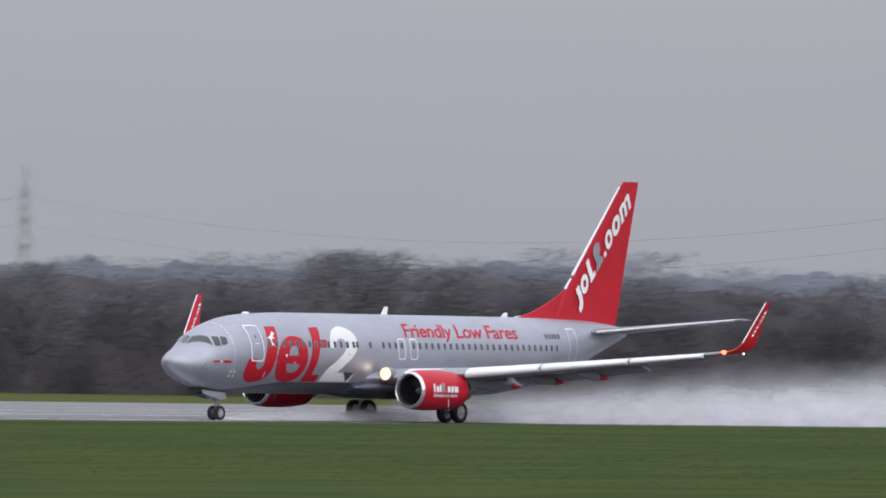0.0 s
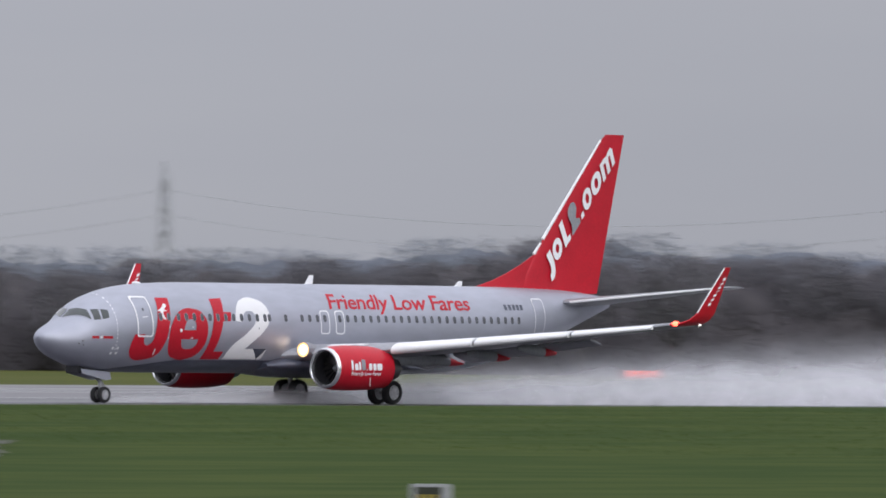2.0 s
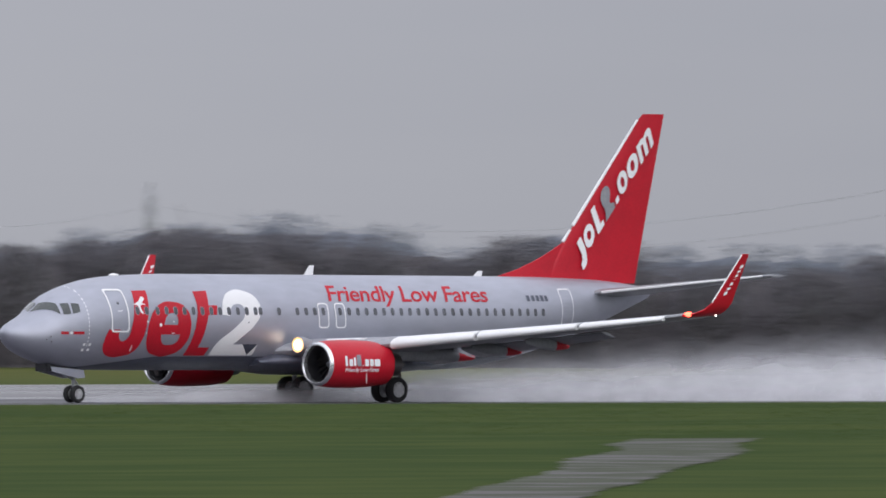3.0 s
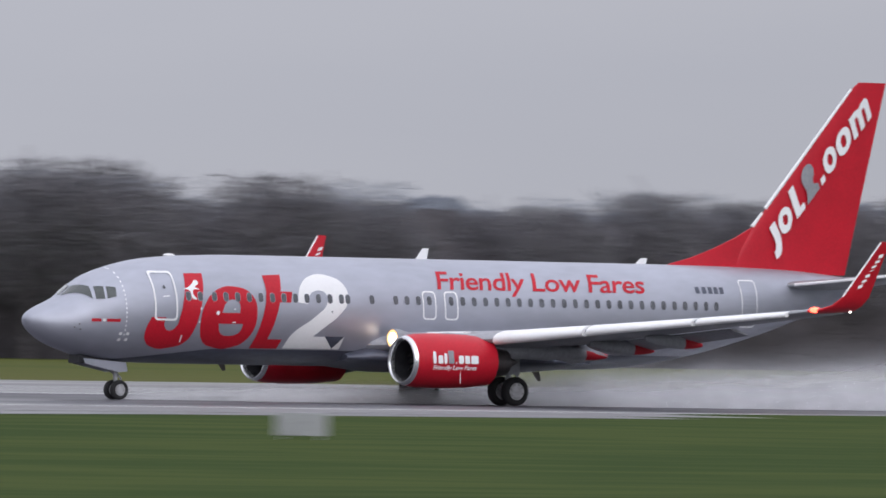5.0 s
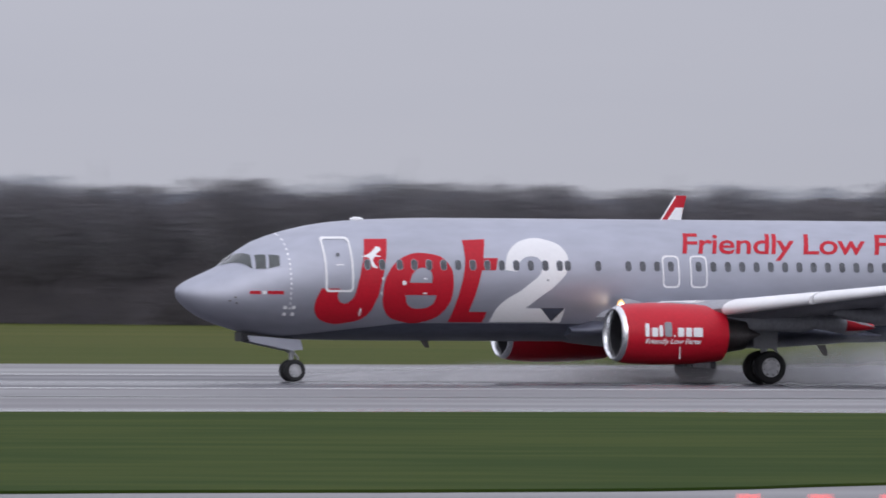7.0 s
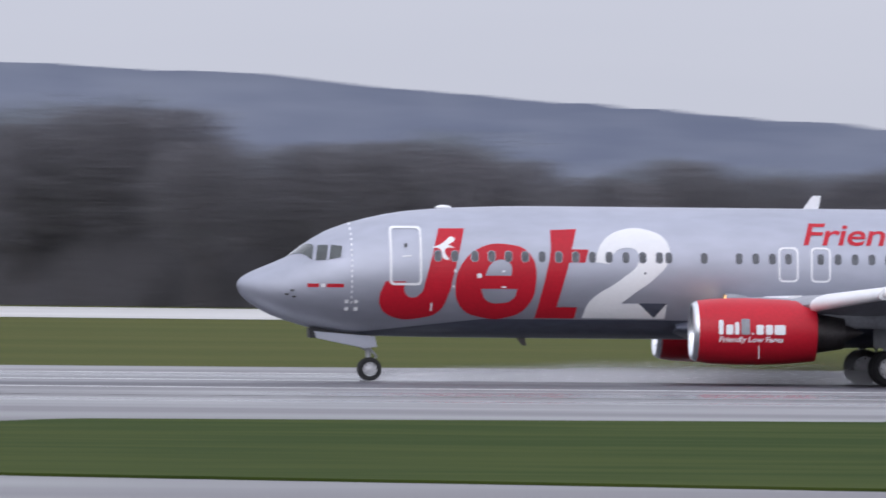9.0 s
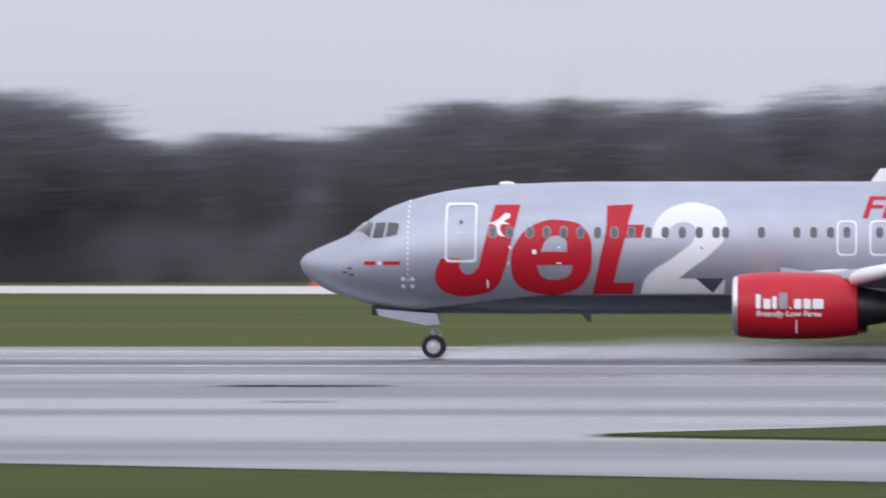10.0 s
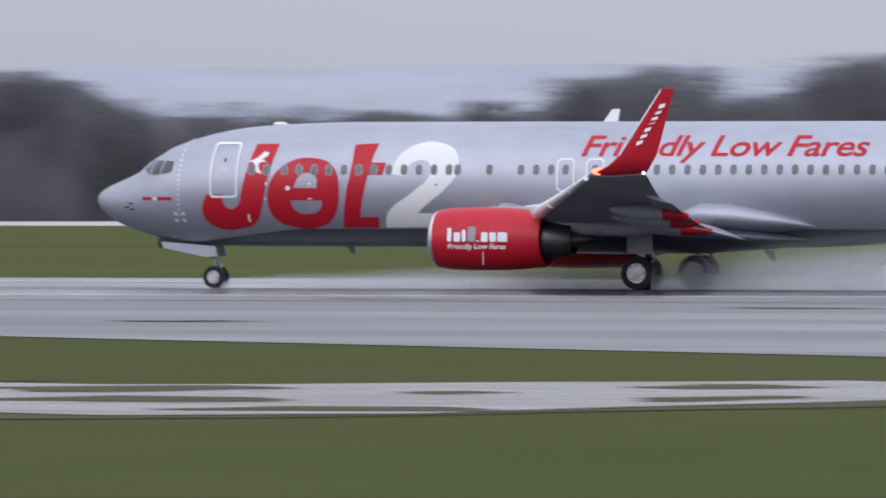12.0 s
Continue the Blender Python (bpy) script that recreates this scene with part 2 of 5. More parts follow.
def box(bm, x0, x1, y0, y1, z0, z1, bevel=0.0):
    r = bmesh.ops.create_cube(bm, size=1)
    for v in r["verts"]:
        v.co = Vector(((x0 + x1) / 2 + v.co.x * (x1 - x0), (y0 + y1) / 2 + v.co.y * (y1 - y0),
                       (z0 + z1) / 2 + v.co.z * (z1 - z0)))
    if bevel:
        es = {e for v in r["verts"] for e in v.link_edges}
        bmesh.ops.bevel(bm, geom=list(es), offset=bevel, segments=2, affect="EDGES")


def tube(bm, a, b, r0, r1=None, n=8):
    a, b = Vector(a), Vector(b)
    d = b - a
    q = d.to_track_quat("Z", "Y").to_matrix().to_4x4()
    bmesh.ops.create_cone(bm, cap_ends=True, segments=n, radius1=r0, radius2=r0 if r1 is None else r1, depth=d.length,
                          matrix=Matrix.Translation((a + b) / 2) @ q)


def loft(bm, rings, cap=True, closed=True, mat=None):
    """Skin a list of rings, each a list of points of one length."""
    vs = [[bm.verts.new(p) for p in ring] for ring in rings]
    n = len(rings[0])
    for a, b in zip(vs, vs[1:]):
        for i in range(n if closed else n - 1):
            j = (i + 1) % n
            f = bm.faces.new((a[i], a[j], b[j], b[i]))
            if mat:
                f.material_index = mat(f.calc_center_median())
    if cap:
        bm.faces.new(vs[0])
        bm.faces.new(vs[-1][::-1])
    return vs


def revolve(bm, profile, axis_pos, n=32, squash=None):
    """Rings round a line along x: profile of (x, radius)."""
    cy, cz = axis_pos
    rings = []
    for x, r in profile:
        ring = []
        for i in range(n):
            a = 2 * math.pi * i / n
            y, z = r * math.cos(a), r * math.sin(a)
            if squash and z < 0:
                z *= squash
            ring.append((x, cy + y, cz + z))
        rings.append(ring)
    return loft(bm, rings, cap=False)


def smooth_interp(xs, ys):
    """A monotone cubic through the points."""
    xs, ys = np.array(xs, float), np.array(ys, float)
    d = np.diff(ys) / np.diff(xs)
    m = np.zeros(len(xs))
    m[0], m[-1] = d[0], d[-1]
    for i in range(1, len(xs) - 1):
        m[i] = 0 if d[i - 1] * d[i] <= 0 else 2 * d[i - 1] * d[i] / (d[i - 1] + d[i])

    def at(x):
        x = min(max(x, xs[0]), xs[-1])
        i = min(int(np.searchsorted(xs, x, side="right")) - 1, len(xs) - 2)
        hh = xs[i + 1] - xs[i]
        u = (x - xs[i]) / hh
        return float((2 * u**3 - 3 * u**2 + 1) * ys[i] + (u**3 - 2 * u**2 + u) * hh * m[i]
                     + (-2 * u**3 + 3 * u**2) * ys[i + 1] + (u**3 - u**2) * hh * m[i + 1])
    return at


# ---- ground, runway, taxiways ----
def ease(v, a, b):
    u = min(max((v - a) / (b - a), 0.0), 1.0)
    return u * u * (3 - 2 * u)


def lie(x, y):
    """Height of the turf: flat by the junction, a little proud of the runway further east."""
    return -0.03 + 0.21 * ease(x, 235, 330) * (1 - ease(y, 351, 358)) + 0.004 * noise.noise(Vector((x * 0.02, y * 0.05, 0)))


def ground():
    xs = [-4800, -3000, -1800, -900, -500] + list(range(-320, 760, 20)) + [800, 1000, 1400, 2200, 3400, 4800]
    ys = [-600, -100, 40, 90] + list(range(110, 350, 15)) + [350, 353, 356, 359, 380, 420, 480, 560, 700, 900, 1300, 2000, 3000, 4000, 4700]
    bm = bmesh.new()
    g = [[bm.verts.new((x, y, lie(x, y))) for x in xs] for y in ys]
    for a, b in zip(g, g[1:]):
        for i in range(len(xs) - 1):
            f = bm.faces.new((a[i], a[i + 1], b[i + 1], b[i]))
            f.material_index = 1 if f.calc_center_median().y > 400 else 0
    ob = new("ground", mesh_of("ground", bm, [GRASS, FARGRASS]))
    return tagged(ob, "flat airfield turf, deep green near, paler beyond the runway", "grass", kind="structure")


ground()

FAR_EDGE = smooth_interp([-2000, -160, 0, 70, 200, 420, 600, 2000], [412, 412, 418, 428, 448, 472, 484, 490])
NEAR_EDGE = smooth_interp([-2000, -240, -150, 185, 240, 340, 2000], [353, 350, 340, 330, 340, 352, 353])


def runway():
    bm = bmesh.new()
    xs = [-2000, -1200, -700] + list(range(-400, 900, 20)) + [1200, 2000]
    rows = [[bm.verts.new((x, y, 0.0)) for y in (min(NEAR_EDGE(x), 353.4), 353.45, 368, 384, 398.9, FAR_EDGE(x))] for x in xs]
    for a, b in zip(rows, rows[1:]):
        for k in range(5):
            f = bm.faces.new((a[k], b[k], b[k + 1], a[k + 1]))
            f.material_index = 1 if k in (0, 4) else 0
    ob = new("runway", mesh_of("runway", bm, [ASPHALT, CONCRETE]))
    tagged(ob, "rain-soaked grey asphalt runway with pale reflections", "runway", kind="structure")
    for y, w in ((353.9, 0.9), (398.4, 0.9)):
        b2 = bmesh.new()
        box(b2, -2000, 2000, y - w / 2, y + w / 2, -0.02, 0.008)
        part("edge_line", b2, MARK, ob)
    b3 = bmesh.new()
    box(b3, 0, 30, -0.45, 0.45, -0.02, 0.008)
    dash = mesh_of("centre_dash", b3, MARK)
    for i in range(-12, 20):
        d = new("centre_dash", dash)
        d.parent = ob
        d.location = (i * 50 + 7, RUNWAY_Y, 0)


runway()


def sheet(name, pts, z, mat, label, category, kind="structure", ragged=0.0, thick=0.0):
    """A level patch with an outline, its edge broken up a little."""
    bm = bmesh.new()
    out = []
    n = len(pts)
    for i in range(n):
        a, b = Vector(pts[i]), Vector(pts[(i + 1) % n])
        steps = max(1, int((b - a).length / 2.5)) if ragged else 1
        for k in range(steps):
            p = a.lerp(b, k / steps)
            if ragged and k:
                p += Vector((noise.noise(Vector((p.x * 0.3, p.y * 0.3, 1))), noise.noise(Vector((p.x * 0.3, p.y * 0.3, 7))))) * ragged
            out.append(p)
    f = bm.faces.new([bm.verts.new((p.x, p.y, z(p.x, p.y) if callable(z) else z)) for p in out])
    if thick:
        r = bmesh.ops.extrude_face_region(bm, geom=[f])
        bmesh.ops.translate(bm, vec=(0, 0, thick), verts=[v for v in r["geom"] if isinstance(v, bmesh.types.BMVert)])
    bmesh.ops.triangulate(bm, faces=bm.faces[:])
    return tagged(new(name, mesh_of(name, bm, mat)), label, category, kind=kind)


# junction of two angled taxiways with the runway
sheet("taxiway", [(330, 356), (223, 331), (193, 316), (181, 310), (174, 288), (168, 266), (166, 254), (148, 238), (136, 220),
                  (121, 203), (101, 179), (80, 155), (62, 128), (36, 128), (8, 173), (-6, 187), (-19, 200), (-35, 213),
                  (-59, 224), (-76, 239), (-101, 260), (-150, 302), (-220, 340), (-300, 356)], -0.012, CONCRETE,
      "wet pale grey taxiway junction with standing water", "taxiway", ragged=0.25)
sheet("grass_island", [(138, 291), (133, 264), (127, 249), (121, 237), (109, 220), (94, 201), (81, 190), (60, 187), (35, 194),
                       (14, 207), (-3, 220), (-11.7, 228.6), (-3, 246), (13, 265), (19, 279), (44, 286), (126, 294)], -0.02, GRASS,
      "tapered island of rough green turf between taxiways", "grass", ragged=0.5, thick=0.06)
# narrow old path on the near turf
sheet("path", [(160, 163), (185.9, 186.6), (209.7, 207.8), (226, 223.6), (242.7, 237.9), (252, 247.8), (263.2, 257.5), (267.2, 256.2), (256, 246.4), (246.4, 236.7), (232.8, 224.4), (212.4, 206.7), (200, 195.2), (188.6, 185.4), (166, 164.5)],
      lambda x, y: lie(x, y) + 0.02, OLDPATH, "wet cracked concrete path across the turf", "path", ragged=0.4)
# flooded rut along the western taxiway
sheet("wet_strip", [(-118, 227), (-95, 212), (-78, 202), (-67, 210), (-60.5, 203), (-61, 190), (-64, 179), (-68, 176), (-90, 190), (-125, 215)], -0.004, FLOOD,
      "shallow floodwater lying in a muddy strip of turf", "puddle", ragged=1.2)
sheet("service_road", [(-140, 95), (-51, 130.3), (-41, 133.2), (-33, 136.2), (-24, 139.8), (0, 146), (20, 146), (20, 120), (-140, 70)], -0.01, CONCRETE,
      "wet grey concrete service road", "road", ragged=0.2)
sheet("mud_bank", [(-124, 229), (-96, 213.5), (-78, 203.5), (-66, 211.4), (-63, 205.5), (-59.8, 202.5), (-57, 199), (-54.4, 200.5), (-51.7, 196), (-53.2, 193), (-56, 192), (-58, 189.5), (-61, 184), (-65, 176), (-69, 173), (-92, 186), (-130, 212)], -0.016, MUD,
      "churned brown mud round the floodwater", "mud", ragged=1.0)
for mx, my, mw, md in ((-66.5, 182, 2.4, 2.6), (-72.5, 189, 2.6, 3.2), (-63.5, 192, 1.2, 2.4), (-76, 198, 2.4, 2.8), (-67, 203, 1.6, 2.2), (-83, 204, 2.6, 3.2), (-69.5, 196, 0.9, 1.6)):
    sheet("mud_islet", [(mx + mw * math.cos(q) * (1 + 0.3 * math.sin(3 * q + mx)), my + md * math.sin(q) * (1 + 0.3 * math.cos(2 * q + my))) for q in np.linspace(0, 2 * math.pi, 14, endpoint=False)],
          0.002, MUD, "brown mud standing out of the floodwater", "mud", ragged=0.5)
# far side: perimeter track and pale apron
sheet("perimeter_road", [(-420, 860), (-420, 905), (-200, 960), (60, 930), (300, 800), (310, 770), (60, 760), (-100, 830), (-330, 840)],
      0.0, PALE, "pale concrete perimeter track in front of the trees", "road", ragged=0.3)
sheet("far_track", [tuple(Vector((r * math.sin(radians(q)), r * math.cos(radians(q))))) for r, q in ((862, 25.2), (862, 26.4), (862, 27.6), (884, 27.6), (884, 26.4), (884, 25.2))], 0.0, PALE,
      "pale strip of concrete beyond the runway", "road", ragged=0.3)


def puddles():
    rnd = random.Random(5)
    bm = bmesh.new()
    for _ in range(34):
        x, y = rnd.uniform(-140, 190), rnd.uniform(262, 345)
        r = rnd.uniform(0.4, 1.5)
        vs = []
        for k in range(18):
            a = k * math.pi / 9
            q = r * (1 + 0.45 * noise.noise(Vector((math.cos(a) * 1.3 + x, math.sin(a) * 1.3 + y, 0))))
            vs.append(bm.verts.new((x + 1.9 * q * math.cos(a), y + q * math.sin(a), 0.012)))
        bm.faces.new(vs)
    ob = new("puddle", mesh_of("puddle", bm, WATER))
    tagged(ob, "shallow rain puddles scattered over the pavement", "puddle", kind="stuff")


def triangles(name, co):
    """A mesh of loose triangles from an array of corners."""
    n = len(co)
    me = bpy.data.meshes.new(name)
    me.vertices.add(n)
    me.vertices.foreach_set("co", np.asarray(co, np.float32).ravel())
    me.loops.add(n)
    me.loops.foreach_set("vertex_index", np.arange(n, dtype=np.int32))
    me.polygons.add(n // 3)
    me.polygons.foreach_set("loop_start", np.arange(0, n, 3, dtype=np.int32))
    me.update(calc_edges=True)
    return me


def scatter(name, P, D, L, Wd, mats, label, category):
    """Thin two-triangle blades from arrays: foot, direction, length, width."""
    side = np.cross(D, np.random.RandomState(2).normal(size=D.shape))
    side /= np.linalg.norm(side, axis=1)[:, None] + 1e-9
    a, b, tip = P - side * Wd[:, None] / 2, P + side * Wd[:, None] / 2, P + D * L[:, None]
    n = len(P)
    co = np.stack([a, b, tip], 1).reshape(-1, 3)
    me = triangles(name, co)
    me.materials.append(mats)
    ob = new(name, me)
    return tagged(ob, label, category, kind="stuff")


def inside(x, y, poly):
    r = np.zeros(len(x), bool)
    n = len(poly)
    for i in range(n):
        (x0, y0), (x1, y1) = poly[i], poly[(i + 1) % n]
        c = ((y0 > y) != (y1 > y)) & (x < (x1 - x0) * (y - y0) / (y1 - y0 + 1e-12) + x0)
        r ^= c
    return r


def turf_blades():
    rs = np.random.RandomState(11)
    n = 60000
    az = np.radians(rs.uniform(39, 56, n))
    yy = rs.uniform(120, 353, n)
    x = yy * np.tan(az)
    z = np.array([lie(a, b) for a, b in zip(x, yy)])
    keep = z > 0.02
    x, yy, z = x[keep], yy[keep], z[keep]
    m = len(x)
    D = rs.normal(0, 0.35, (m, 3))
    D[:, 2] = 1
    scatter("grass_tufts", np.stack([x, yy, z - 0.01], 1), D, rs.uniform(0.03, 0.10, m), rs.uniform(0.02, 0.06, m), BLADES,
            "uneven grass blades along the turf", "grass")


puddles()
turf_blades()

# ---- trees and distance ----
LINE_R = smooth_interp([-30, -20, -5, 4, 16, 24, 32, 38, 45, 51, 60], [980, 990, 1040, 960, 860, 780, 745, 800, 880, 910, 920])
# top of the wood over the horizon along the bearing, in thousandths of the distance
SKYLINE = smooth_interp(
    [-24, -21.4, -20.9, -19.4, -18.6, -18.2, -17.5, -15.4, -14.2, -13.4, -12.5, -12.1, -11.6, -10.9, -10.2, -9.6, -8.7, -7.6, -6.9, -6.2, -5.5, -4.9, -4.4, -3.4, -2.4, -0.95, -0.45, 0.05, 0.35, 0.8, 1.2, 2.1, 2.9, 3.6, 4.2, 4.6, 5.2, 5.7, 6.15, 6.6, 7.1, 8.0, 8.7, 9.3,
     9.9, 10.7, 11.4, 11.8, 13.0, 16, 20, 23.5, 24.6, 26, 27.4, 28.2, 29.2, 30.4, 31.6, 32.7, 33.1, 33.7, 34.1, 34.5, 36, 39.6, 40.7, 41.8, 42.3, 42.8, 43.4, 44.4, 44.8, 45.3, 45.7, 47.3, 48.3, 48.9, 49.8, 50.6, 51.5, 52.2, 52.7, 54, 58],
    [6.5, 8.0, 5.2, 5.4, 8.5, 6.0, 9.8, 8.6, 6.2, 4.8, 9.0, 7.0, 10.2, 7.8, 9.6, 11.8, 9.2, 10.2, 9.4, 10.4, 11.6, 7.7, 8.0, 10.8, 10.8, 12.1, 14.8, 7.8, 11.2, 8.3, 7.6, 9.8, 8.0, 12.8, 12.4, 8.8, 10.2, 10.4, 6.8, 9.0, 7.6, 8.6, 11.4, 10.3,
     11.4, 9.7, 12.3, 9.0, 7.9, 8, 7, 6.6, 7.2, 6.2, 7.0, 5.8, 6.8, 5.8, 5.3, 6.7, 9.4, 10.8, 8.2, 9.5, 8.5, 12.2, 10.9, 9.3, 6.8, 5.6, 7.4, 7.3, 5.5, 7.2, 5.2, 5.4, 6.6, 7.0, 6.4, 5.8, 7.6, 6.9, 8.0, 7.1, 7.0])


def front(az):
    """Share of the skyline that the nearest trees reach; woods with painted haze stand over them in the east."""
    return 1.0 - 0.14 * ease(az, 43, 46) - 0.08 * ease(az, 2, 3) * (1 - ease(az, 7.5, 8.5))


def tree_arrays(seed):
    """A bare tree of height 1: trunk and limb faces, and twig triangles, as arrays."""
    rs = np.random.RandomState(seed)
    bm = bmesh.new()
    tube(bm, (0, 0, -0.02), (rs.normal(0, .01), 0, 0.5), 0.028, 0.016, 6)
    tube(bm, (0, 0, 0.48), (rs.normal(0, .03), 0, 0.86), 0.016, 0.004, 5)
    tips = []
    for k in range(11):
        a, z0 = rs.uniform(0, 6.28), rs.uniform(0.2, 0.62)
        reach, rise = rs.uniform(0.16, 0.36), rs.uniform(0.12, 0.34)
        e = np.array([math.cos(a) * reach, math.sin(a) * reach, z0 + rise])
        tube(bm, (0, 0, z0), e, 0.011, 0.003, 4)
        tips.append(e)
        for j in range(3):
            e2 = e * [.8, .8, 1] + rs.normal(0, 0.09, 3) + [0, 0, 0.07]
            tube(bm, e * 0.75 + [0, 0, z0 * .25], e2, 0.005, 0.002, 3)
            tips.append(e2)
    tips.append(np.array([0, 0, 0.86]))
    me = bpy.data.meshes.new("limbs")
    bm.to_mesh(me)
    bm.free()
    n = 7500
    c = np.array(tips)[rs.randint(len(tips), size=n)]
    P = c + rs.normal(0, 1, (n, 3)) * [0.06, 0.06, 0.05]
    dome = rs.normal(size=(n, 3))
    dome *= (rs.uniform(0.25, 1, n) ** 0.5 / np.linalg.norm(dome, axis=1))[:, None]
    dome = dome * [0.36, 0.36, 0.34] + [0, 0, 0.62]
    pick = rs.uniform(size=n) < 0.62
    P[pick] = dome[pick]
    over = P[:, 2] > 0.93
    P[over, 2] = 0.93 - rs.uniform(0, 0.12, over.sum())
    P[:, 2] = np.maximum(P[:, 2], 0.05)
    D = P * [1, 1, 0] * 1.2 + rs.normal(0, 0.4, (n, 3)) + [0, 0, 0.35]
    D /= np.linalg.norm(D, axis=1)[:, None]
    side = np.cross(D, rs.normal(size=(n, 3)))
    side /= np.linalg.norm(side, axis=1)[:, None]
    L, Wd = rs.uniform(0.02, 0.065, n), rs.uniform(0.0035, 0.010, n)
    V = np.stack([P - side * Wd[:, None] / 2, P + side * Wd[:, None] / 2, P + D * L[:, None]], 1).reshape(-1, 3)
    return me, V


def twig_mesh(V, mat):
    me = triangles("crown", V)
    me.materials.append(mat)
    return me


def woods():
    rs = np.random.RandomState(4)
    kinds = []
    for k in range(5):
        limbs, V = tree_arrays(20 + k)
        limbs.materials.append(BARK)
        kinds.append((limbs, twig_mesh(V, TWIG), V))
    # front row: single trees
    az = -23.5
    while az < 57:
        r = LINE_R(az) + rs.uniform(-6, 14)
        H = (SKYLINE(az) * front(az) * 0.001 * r + EYE_Z) * (1.07 + 0.08 * noise.noise(Vector((az * 1.0, 2, 0))) + rs.uniform(-0.08, 0.06))
        k = rs.randint(5)
        a = radians(az)
        t = new("tree")
        t.matrix_basis = pose(r * math.sin(a), r * math.cos(a), -0.1, 0, 0, rs.uniform(0, 360)) @ Matrix.Diagonal((H * rs.uniform(0.9, 1.25), H * 1.05, H, 1))
        tagged(t, "bare brown winter tree at the airfield edge", "tree", "trees at the airfield edge")
        for nm, me in (("trunk", kinds[k][0]), ("crown", kinds[k][1])):
            o = new(nm, me)
            o.parent = t
        az += rs.uniform(0.3, 0.52)
    # trees that stand over their neighbours
    for az, up in ((-0.65, 14.4), (-0.3, 14.6), (4.3, 12.5), (11.45, 12.6), (26.3, 8.7), (27.76, 8.1), (29.92, 8.5), (48.65, 7.4), (-9.88, 12.0), (-8.08, 13.2), (-8.2, 11.6), (-12.5, 9.2), (-21.35, 8.1), (-17.45, 10.2)):
        r, a = LINE_R(az) + 18, radians(az)
        H = (up * 0.001 * r + EYE_Z) * 1.04
        k = rs.randint(5)
        t = new("tree")
        t.matrix_basis = pose(r * math.sin(a), r * math.cos(a), -0.1, 0, 0, rs.uniform(0, 360)) @ Matrix.Diagonal((H * 1.15, H * 1.15, H, 1))
        tagged(t, "tall bare winter tree standing over the wood", "tree", "trees at the airfield edge")
        for nm, me in (("trunk", kinds[k][0]), ("crown", kinds[k][1])):
            o = new(nm, me)
            o.parent = t
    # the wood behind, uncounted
    for name, off, mat, fac, lab in (("woodland", 26, WOODTWIG, 0.94, "dense bare winter woodland, brown and grey, haze painted in westward"),
                                     ("far_woodland", 330, FARTWIG, 1.06, "distant bare woodland, haze painted into its paler, bluer twigs")):
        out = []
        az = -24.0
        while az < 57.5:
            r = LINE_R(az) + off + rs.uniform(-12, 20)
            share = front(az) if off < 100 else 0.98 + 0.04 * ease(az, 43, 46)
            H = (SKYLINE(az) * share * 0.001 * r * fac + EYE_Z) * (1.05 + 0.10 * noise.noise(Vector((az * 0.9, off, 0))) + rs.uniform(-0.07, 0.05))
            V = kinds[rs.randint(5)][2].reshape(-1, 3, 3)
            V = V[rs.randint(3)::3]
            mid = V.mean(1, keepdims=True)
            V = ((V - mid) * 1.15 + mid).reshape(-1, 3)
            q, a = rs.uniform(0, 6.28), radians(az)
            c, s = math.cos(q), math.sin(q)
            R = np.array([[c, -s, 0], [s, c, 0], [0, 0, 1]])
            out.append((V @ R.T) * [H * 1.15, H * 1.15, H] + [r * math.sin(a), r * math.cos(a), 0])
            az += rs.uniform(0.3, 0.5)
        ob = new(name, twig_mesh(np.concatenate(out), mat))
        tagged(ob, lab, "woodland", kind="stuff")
    # thicket at the foot of the trees
    n = 130000
    az = rs.uniform(-24, 57.5, n)
    rr = np.array([LINE_R(a) for a in az]) + rs.uniform(-12, 6, n)
    zz = rs.uniform(0, 1, n) ** 1.3 * np.array([SKYLINE(a) for a in az]) * 0.8e-3 * rr + 0.1
    A = np.radians(az)
    D = rs.normal(0, 0.6, (n, 3)) + [0, 0, 0.8]
    D /= np.linalg.norm(D, axis=1)[:, None]
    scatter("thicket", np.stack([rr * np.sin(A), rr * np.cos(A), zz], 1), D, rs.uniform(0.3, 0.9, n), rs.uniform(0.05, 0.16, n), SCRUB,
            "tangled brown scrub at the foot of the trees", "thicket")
    # solid heart of the wood, shade in its colour; behind it the haze-tinted one
    for name, off, part_up, mat, lab in (("undergrowth", 0, 0.93, SCRUB, "dense undergrowth inside the wood, inner shade put into its dark colour"),
                                         ("far_thicket", 330, 1.04, FARHEART, "close growth of the distant woodland, haze painted into its colour")):
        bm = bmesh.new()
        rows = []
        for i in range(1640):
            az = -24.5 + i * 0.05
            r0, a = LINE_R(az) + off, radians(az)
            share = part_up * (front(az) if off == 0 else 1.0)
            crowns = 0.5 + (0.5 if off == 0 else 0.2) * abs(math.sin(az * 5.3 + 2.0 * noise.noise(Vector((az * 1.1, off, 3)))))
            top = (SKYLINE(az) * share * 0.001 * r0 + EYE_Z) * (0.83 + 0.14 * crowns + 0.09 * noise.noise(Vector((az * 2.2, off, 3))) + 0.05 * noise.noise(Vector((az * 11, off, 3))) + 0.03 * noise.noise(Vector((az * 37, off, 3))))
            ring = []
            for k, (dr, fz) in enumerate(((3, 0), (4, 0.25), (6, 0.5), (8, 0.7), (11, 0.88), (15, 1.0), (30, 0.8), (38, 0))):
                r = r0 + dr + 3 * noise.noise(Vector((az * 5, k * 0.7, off)))
